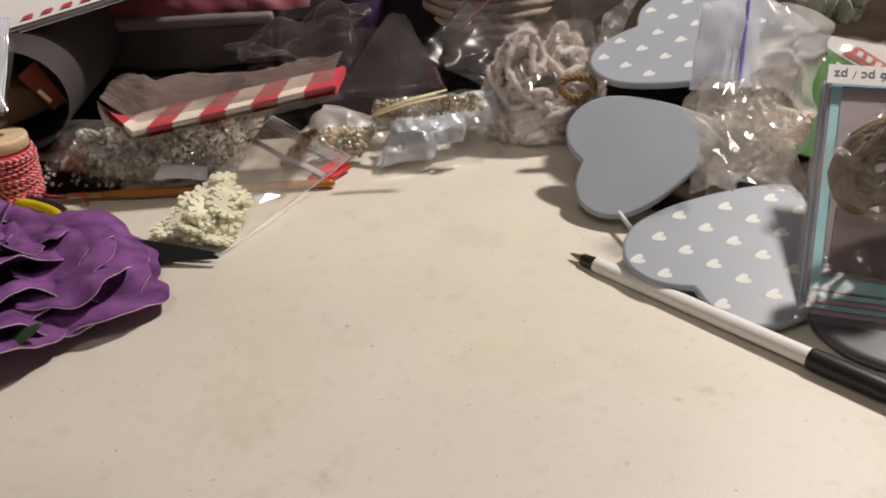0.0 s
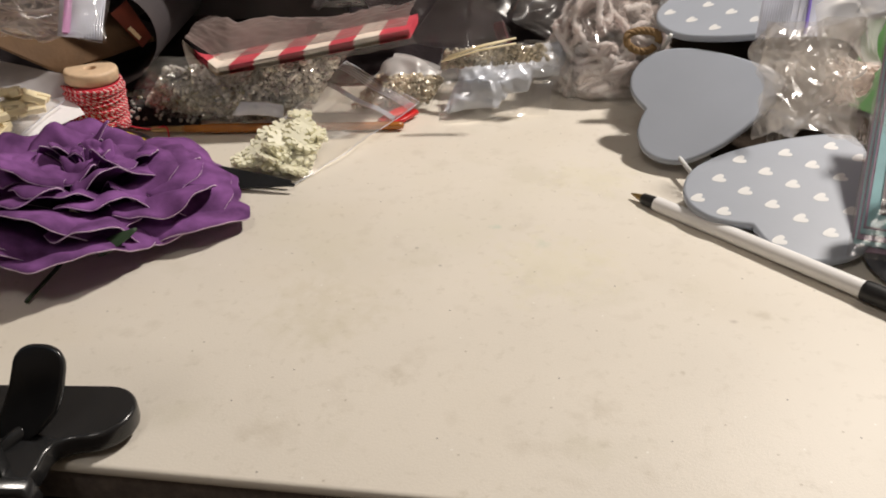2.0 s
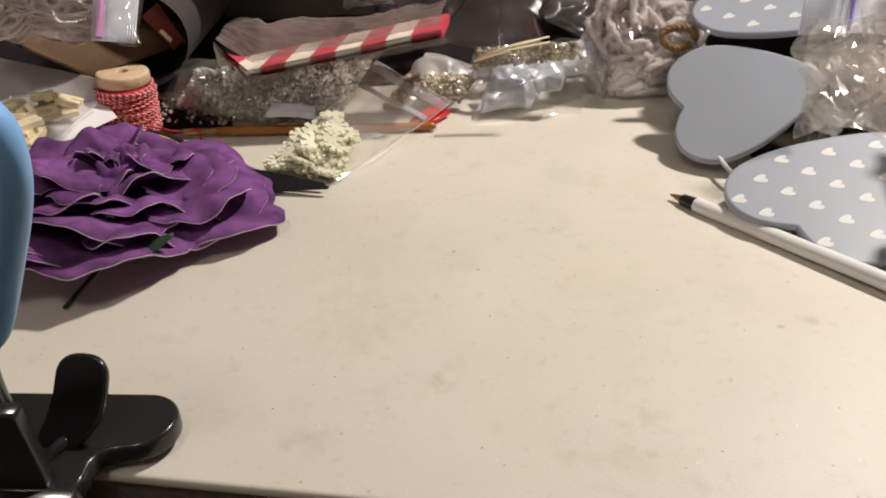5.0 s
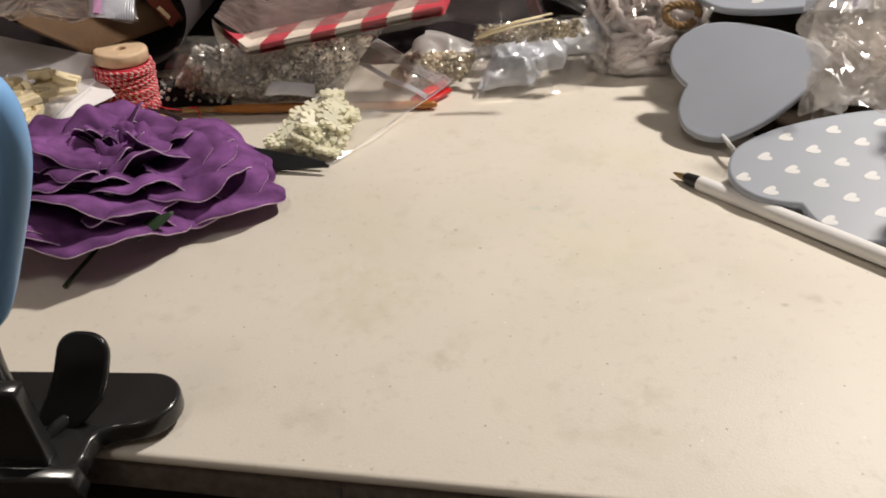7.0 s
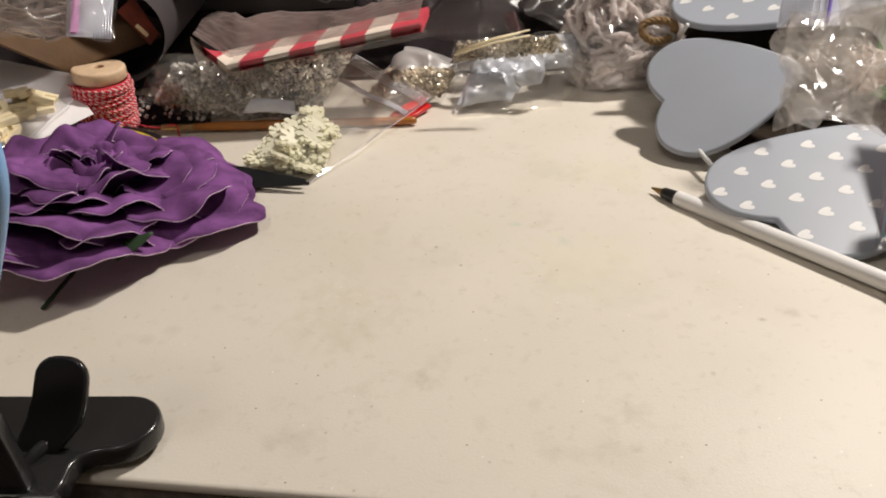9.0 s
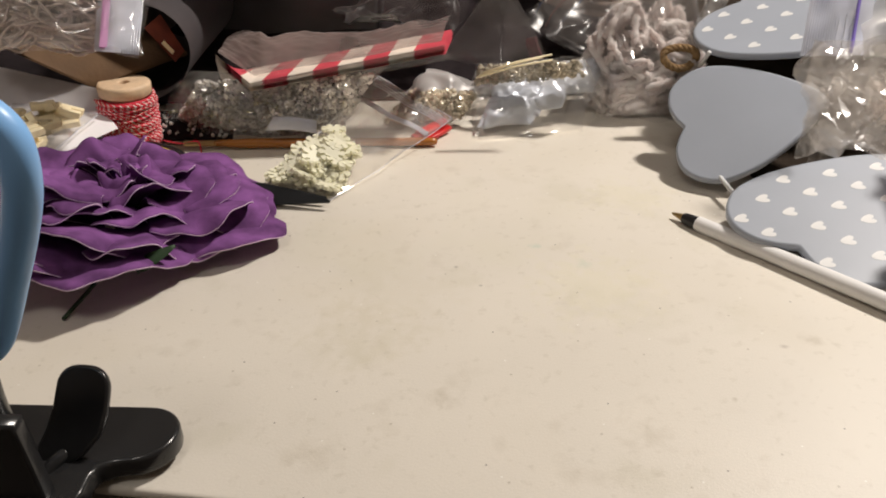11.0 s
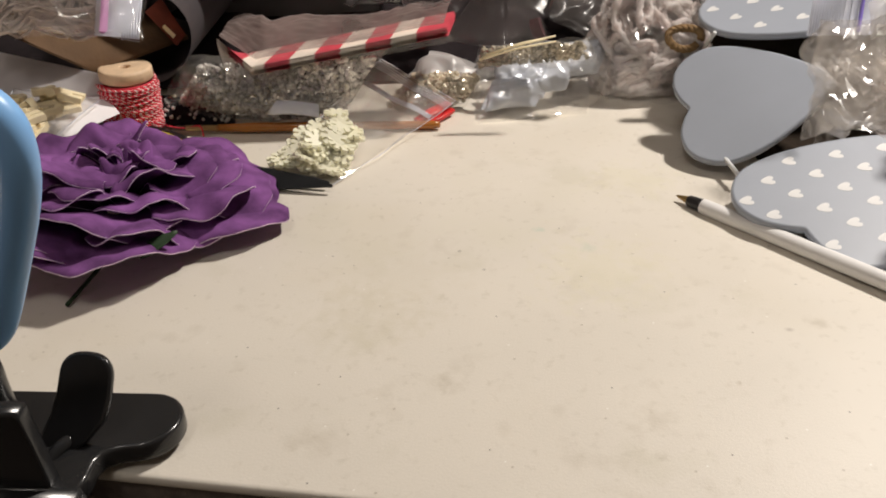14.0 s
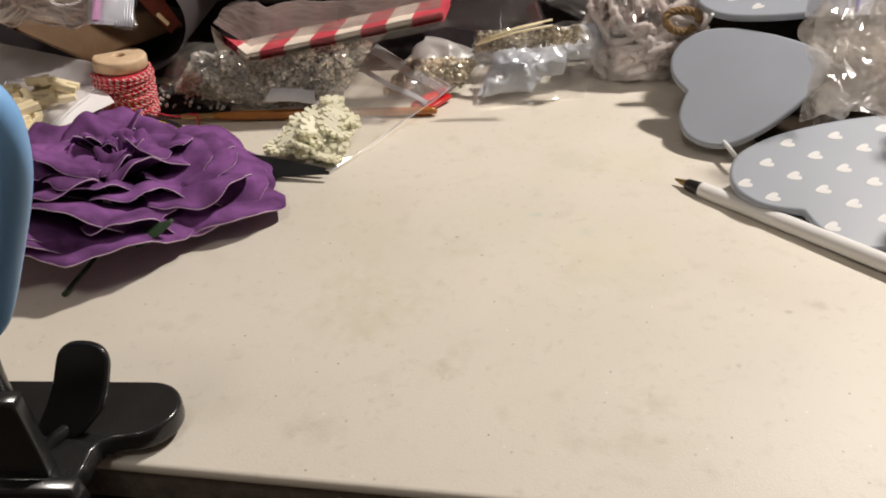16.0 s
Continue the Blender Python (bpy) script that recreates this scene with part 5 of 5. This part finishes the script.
for k in range(13):
    u, v = rng.uniform(0.0, 0.66), rng.uniform(0.0, 0.64)
    du, dv = rng.uniform(0.34, 0.5), rng.uniform(0.34, 0.5)
    q = [quad_point(tc, u + rng.uniform(-0.06, 0.06), v), quad_point(tc, u + du, v + rng.uniform(-0.1, 0.1)), quad_point(tc, u + du + rng.uniform(-0.1, 0.1), v + dv), quad_point(tc, u, v + dv)]
    q = [p + Vector((0, rng.uniform(-0.008, 0.008), rng.uniform(-0.006, 0.004))) for p in q]
    ob = part("tissue_fold", crinkle_mesh("tissue_fold", q, 0.0085, 12, 200 + k, 0.006, ragged=0.006), M_CRUMPLE if k % 5 == 0 else F_TISSUE, th)
    ob.data.transform(local(th))
c = ((0.1300, 0.4185, 0.0340), (0.1834, 0.4140, 0.0330), (0.1804, 0.4270, 0.0890), (0.1270, 0.4230, 0.0905))
bag("tissue_bag", "shiny crinkled clear bag round the tissue", c, F_TISSUE, 0.014, 0.0065, 55, 101, 84, 0.007, facets=24)
c = ((0.1276, 0.4350, 0.0808), (0.1600, 0.4350, 0.0808), (0.1695, 0.4650, 0.1188), (0.1384, 0.4650, 0.1161))
cc = [Vector(q) for q in c]
th = thing("violet_zip_bag", "top of a press-seal bag with violet seal", "bag", at=cc[0].to_tuple())
for k in (0, 1):
    o = Vector((0, 0.0025 * k, -0.0015 * k))
    ob = part("seal_panel", sheet_mesh("seal_panel", [q + o for q in cc], 0.0012, 30, 3 + k, 20, 0.001), F_ZIP, th)
    ob.data.transform(local(th))
    ob.visible_shadow = False
zip_strip(th, quad_point(cc, 0.02, 0.0), quad_point(cc, 0.02, 1.0), cc[1] - cc[0], 0.015, None, 13, 0.00030)
zip_strip(th, quad_point(cc, 0.60, 0.0), quad_point(cc, 0.60, 1.0), cc[1] - cc[0], 0.0035, M_VIOLETLINE, 2, 0.0004, 0.0010)
ob = part("body_film", sheet_mesh("body_film", (quad_point(cc, 1.0, 0.0) + Vector((-0.004, 0.0, 0)), Vector((0.2010, 0.4500, 0.0600)), Vector((0.2050, 0.4700, 0.1010)), quad_point(cc, 1.0, 1.0)), 0.0045, 38, 8, 44, 0.007, ragged=0.006), film("hazy_film", haze=0.60, rough=0.22, bump=0.15, scale=50, haze_colour=(0.90, 0.88, 0.88), through=0.35), th)
ob.data.transform(local(th))
ob.visible_shadow = False


def flat_card(name, corners, material, parent, n=6, wrinkle=0.0003, lift=0.0):
    c = [Vector(q) for q in corners]
    nor = (c[1] - c[0]).cross(c[3] - c[0]).normalized()
    ob = part(name, sheet_mesh(name, [q + nor * lift for q in c], wrinkle, 20, 3, n), material, parent)
    if parent:
        ob.data.transform(local(parent))
    return ob


# green and white packet
pa, pb, pc, pd = [Vector(q) for q in ((0.1992, 0.4750, 0.0255), (0.2734, 0.4750, -0.0025), (0.3023, 0.5350, 0.0579), (0.2242, 0.5350, 0.0762))]
pk = [pa, pb, pc, pd]
th = thing("green_packet", "green, white and red printed craft packet", "packet", at=pa.to_tuple())
flat_card("packet_front", pk, M_GREENCARD, th)
flat_card("white_panel", [quad_point(pk, 0.0, 0.965), quad_point(pk, 0.60, 0.74), quad_point(pk, 1.0, 0.995), quad_point(pk, 0.0, 0.995)], M_PAPER, th, lift=0.0006)
flat_card("red_panel", [quad_point(pk, 0.31, 0.87), quad_point(pk, 0.80, 0.70), quad_point(pk, 0.80, 0.81), quad_point(pk, 0.43, 0.945)], M_REDCARD, th, lift=0.0012)
for k in range(4):
    flat_card("print_bar", [quad_point(pk, 0.42 + 0.08 * k, 0.868 - 0.027 * k), quad_point(pk, 0.465 + 0.08 * k, 0.853 - 0.027 * k), quad_point(pk, 0.485 + 0.08 * k, 0.895 - 0.027 * k), quad_point(pk, 0.44 + 0.08 * k, 0.910 - 0.027 * k)], M_PAPER, th, 2, 0, 0.0018)
for u, v in ((0.10, 0.82), (0.27, 0.76)):
    flat_card("print_bar", [quad_point(pk, u, v), quad_point(pk, u + 0.08, v - 0.03), quad_point(pk, u + 0.09, v), quad_point(pk, u + 0.015, v + 0.03)], M_PAPER, th, 2, 0, 0.0012)
bag("packet_film", "clear film over the green packet", [q + Vector((0, -0.004, 0.002)) for q in pk], F_CLEAR, 0.006, 0.002, 40, 111, 30)

# pack of framed cards
ka, kb, kc, kd = [Vector(q) for q in ((0.1547, 0.3349, 0.0100), (0.2090, 0.3152, 0.0100), (0.2645, 0.4350, 0.0787), (0.1902, 0.4280, 0.0899))]
kc = kb + kd - ka
kk = [ka, kb, kc, kd]
th = thing("card_pack", "plastic pack of plum and teal framed cards", "card pack", at=ka.to_tuple())
nor = (kb - ka).cross(kd - ka).normalized()
for i, m in enumerate((M_PLUM, M_TEAL, M_PLUM, M_TEAL, M_PLUM)):
    lift = -0.0065 + 0.0016 * i
    s = 0.012 + 0.014 * i
    q = [quad_point(kk, s, 0.025 + 0.018 * i), quad_point(kk, 1.0, 0.025 + 0.018 * i), quad_point(kk, 1.0, 0.97), quad_point(kk, s, 0.97)]
    bm = box_bm((1, 1, 1))
    for v in bm.verts:
        v.co = quad_point(q, v.co.x + 0.5, v.co.y + 0.5) + nor * (lift + 0.0011 * (v.co.z + 0.5))
    bm.transform(local(th))
    part("card", bm, m, th)
flat_card("teal_border", [quad_point(kk, 0.085, 0.10), quad_point(kk, 1, 0.10), quad_point(kk, 1, 0.95), quad_point(kk, 0.085, 0.95)], M_TEAL, th, lift=0.0018)
flat_card("picture", [quad_point(kk, 0.165, 0.15), quad_point(kk, 1, 0.145), quad_point(kk, 1, 0.92), quad_point(kk, 0.165, 0.92)], M_PHOTO, th, lift=0.0027)
flat_card("print_patch", [quad_point(kk, 0.20, 0.165), quad_point(kk, 1, 0.165), quad_point(kk, 1, 0.45), quad_point(kk, 0.22, 0.43)], M_PRINTDARK, th, lift=0.0036)
label_c = [quad_point(kk, 0.035, 0.915), quad_point(kk, 0.62, 0.915), quad_point(kk, 0.62, 0.998), quad_point(kk, 0.035, 0.998)]
flat_card("white_label", label_c, M_PAPER, th, wrinkle=0.0, lift=0.0060)
txt = bpy.data.curves.new("label_text", "FONT")
txt.body, txt.size, txt.align_x, txt.align_y, txt.extrude = "6 pc / pz", 0.0068, "CENTER", "CENTER", 0.00005
txt.materials.append(M_INK)
tob = new("label_text", txt)
tob.parent = th
tob.matrix_local = local(th) @ basis(quad_point(label_c, 0.43, 0.48) + nor * 0.0062, ka - kb, nor)
for nm, f, b in (("front_film", 1, 0.0065), ("back_film", -1, 0.004)):
    ob = part(nm, sheet_mesh(nm, [quad_point(kk, -0.02, -0.02), quad_point(kk, 1.02, -0.02), quad_point(kk, 1.02, 1.02), quad_point(kk, -0.02, 1.02)], 0.0012, 25, 5, 40, b, flip=f), F_LIGHT, th)
    ob.data.transform(local(th))
    ob.visible_shadow = False

# jute bag over the cards
jc = Vector((0.1927, 0.3600, 0.0699))
coil = []
rng = random.Random(61)
for k in range(330):
    a = k * 0.30
    f = 0.72 + 0.36 * math.sin(k * 0.171) + 0.16 * math.sin(k * 0.61)
    coil.append(jc + Vector((0.0165 * math.cos(a) * f, -0.002 + 0.004 * math.sin(a) + 0.004 * math.sin(k * 0.21), 0.0190 * math.sin(a + 0.2) * f)))
st = twist(coil, 3, 0.0010, 0.007, 0.0010)
ob = part("jute_coil", joined("jute_coil", [tube_mesh("s", q, 0.0011, 6) for q in st]), M_DARKJUTE)
tagged(ob, "small coil of dark brown jute cord", "cord")
bag("jute_bag", "clear bag with a jute coil over cards", ((0.1468, 0.3400, 0.0751), (0.1994, 0.3250, 0.0503), (0.2211, 0.3800, 0.0953), (0.1960, 0.3800, 0.0900)), F_LIGHT, 0.012, 0.003, 30, 121, 40, facets=14)

# grey plaque under the card pack, with the pack's shade in its colour
v, f = lathe([(0.0, 0.0055), (0.036, 0.0055), (0.0385, 0.0045), (0.039, 0.002), (0.037, 0.0), (0.0, 0.0)], 48)
ob = part("grey_plaque", mesh("grey_plaque", v, f), mat("shaded_grey_paint", (0.10, 0.105, 0.12), 0.5, vary=0.1))
ob.location = (0.2029, 0.3339, 0.0010)
tagged(ob, "round grey painted plaque, colour darkened for shade under cards", "plaque")

# bag of white chips, high at the back
c = ((0.2133, 0.5600, 0.0803), (0.2619, 0.5600, 0.0687), (0.3031, 0.6000, 0.0965), (0.2162, 0.6000, 0.1047))
bag("chip_bag", "clear bag of white moulded pieces", c, F_CRISP, 0.014, 0.003, 45, 131, 36, facets=18)
pl = in_quad(c, 0.008)
rng = random.Random(17)
chip = petal_mesh(0.016, 0.008, 0.25, 0.5, 0.0004, 5, 8, 6, 0.0012)
chip.materials.clear()
# Greyer than white: the shade at the back is put into this colour.
chip.materials.append(milky("shaded_white_resin", (0.62, 0.63, 0.56)))
for i in range(40):
    ob = tagged(new("white_piece", chip), "small white moulded piece inside a bag", "moulded piece", "white pieces in the bag")
    ob.matrix_world = Matrix.Translation(pl(rng)) @ pose(0, 0, 0, rng.uniform(0, 360), rng.uniform(0, 360), rng.uniform(0, 360))

# sheets added under the pile so that the gaps between things stay dark
ob = part("dark_gap_sheet", sheet_mesh("dark_gap_sheet", ((0.118, 0.452, 0.002), (0.36, 0.40, 0.002), (0.50, 0.80, 0.10), (0.05, 0.80, 0.07)), 0.006, 22, 3, 40, 0.008), M_GAPBROWN)
tagged(ob, "added dark brown sheet filling gaps in the pile", "cloth")
ob = part("dark_gap_sheet", sheet_mesh("dark_gap_sheet", ((-0.50, 0.575, 0.002), (0.09, 0.60, 0.002), (0.06, 0.80, 0.07), (-0.50, 0.80, 0.07)), 0.006, 22, 5, 40, 0.008), M_DARK)
tagged(ob, "added black sheet keeping gaps in the pile dark", "cloth")
# ---- dark back of the table ----
def box_or_backdrop(name, label, lo, hi, material, lid=None):
    lo, hi = Vector(lo), Vector(hi)
    th = thing(name, label, "box", at=((lo + hi) / 2).to_tuple()[:2] + (lo.z,))
    s = hi - lo
    part("body", box_bm((s.x, s.y, s.z * 0.9), 0.004, pose(0, 0, s.z * 0.45)), material, th)
    if lid:
        part("lid", box_bm((s.x * 1.03, s.y * 1.03, s.z * 0.12), 0.003, pose(0, 0, s.z * 0.93)), lid, th, "milky plastic lid")
    return th


a, b = Vector((-0.2677, 0.6600, 0.0418)), Vector((-0.1254, 0.6600, 0.0689))
box_or_backdrop("plastic_box", "smoky clear plastic box with milky lid", (a.x, 0.66, 0.001), (b.x, 0.78, b.z + 0.004), M_BOX, M_LID)
ob = part("red_tissue", sheet_mesh("red_tissue", (Vector((a.x - 0.01, 0.665, b.z + 0.004)), Vector((b.x + 0.03, 0.665, b.z + 0.004)), Vector((b.x + 0.03, 0.74, b.z + 0.06)), Vector((a.x, 0.74, b.z + 0.06))), 0.008, 30, 6, 36, 0.012), M_TISSUE)
tagged(ob, "crumpled dark red tissue on the plastic box", "tissue paper")
# Two blocks added to keep the back of the table dark.
box_or_backdrop("dark_backdrop", "added dark block standing in for the unlit back", (-0.50, 0.80, 0.001), (0.02, 0.92, 0.14), M_DARK)
box_or_backdrop("dark_backdrop", "added dark block standing in for the unlit back", (0.03, 0.80, 0.001), (0.62, 0.88, 0.14), M_DARK)
# printed card edge, top left
e0, e1 = Vector((-0.2940, 0.5600, 0.0867)), Vector((-0.1826, 0.5800, 0.1072))
th = thing("printed_plate", "white paper plate with red print on its rim", "paper plate", at=e0.to_tuple())
q = [e0, e1 + Vector((0.03, 0, 0.01)), e1 + Vector((0.02, 0.12, 0.03)), e0 + Vector((-0.02, 0.12, 0.03))]
for k in range(3):
    flat_card("plate_layer", [v + Vector((0, 0.0005 * k, 0.0022 * k)) for v in q], M_PAPER, th, 12, 0.0006)
nor = Vector((-0.2, -0.3, 1)).normalized()
for k in range(7):
    flat_card("print_bar", [quad_point(q, 0.2 + 0.09 * k, 0.04) + Vector((0, 0, 0.0052)), quad_point(q, 0.26 + 0.09 * k, 0.04) + Vector((0, 0, 0.0052)), quad_point(q, 0.25 + 0.09 * k, 0.09) + Vector((0, 0, 0.0052)), quad_point(q, 0.21 + 0.09 * k, 0.08) + Vector((0, 0, 0.0052))], M_REDPAPER, th, 3, 0)
# violet bottle at the back
v, f = lathe([(0.0, 0.0), (0.016, 0.0), (0.018, 0.003), (0.018, 0.085), (0.013, 0.097), (0.008, 0.102), (0.008, 0.118), (0.0, 0.119)], 28)
ob = part("violet_bottle", mesh("violet_bottle", v, f), mat("violet_plastic", (0.09, 0.06, 0.16), 0.3))
ob.location = Vector((-0.0620, 0.7200, 0.0582)).to_tuple()[:2] + (0.0005,)
tagged(ob, "small violet plastic bottle behind the bags", "bottle")
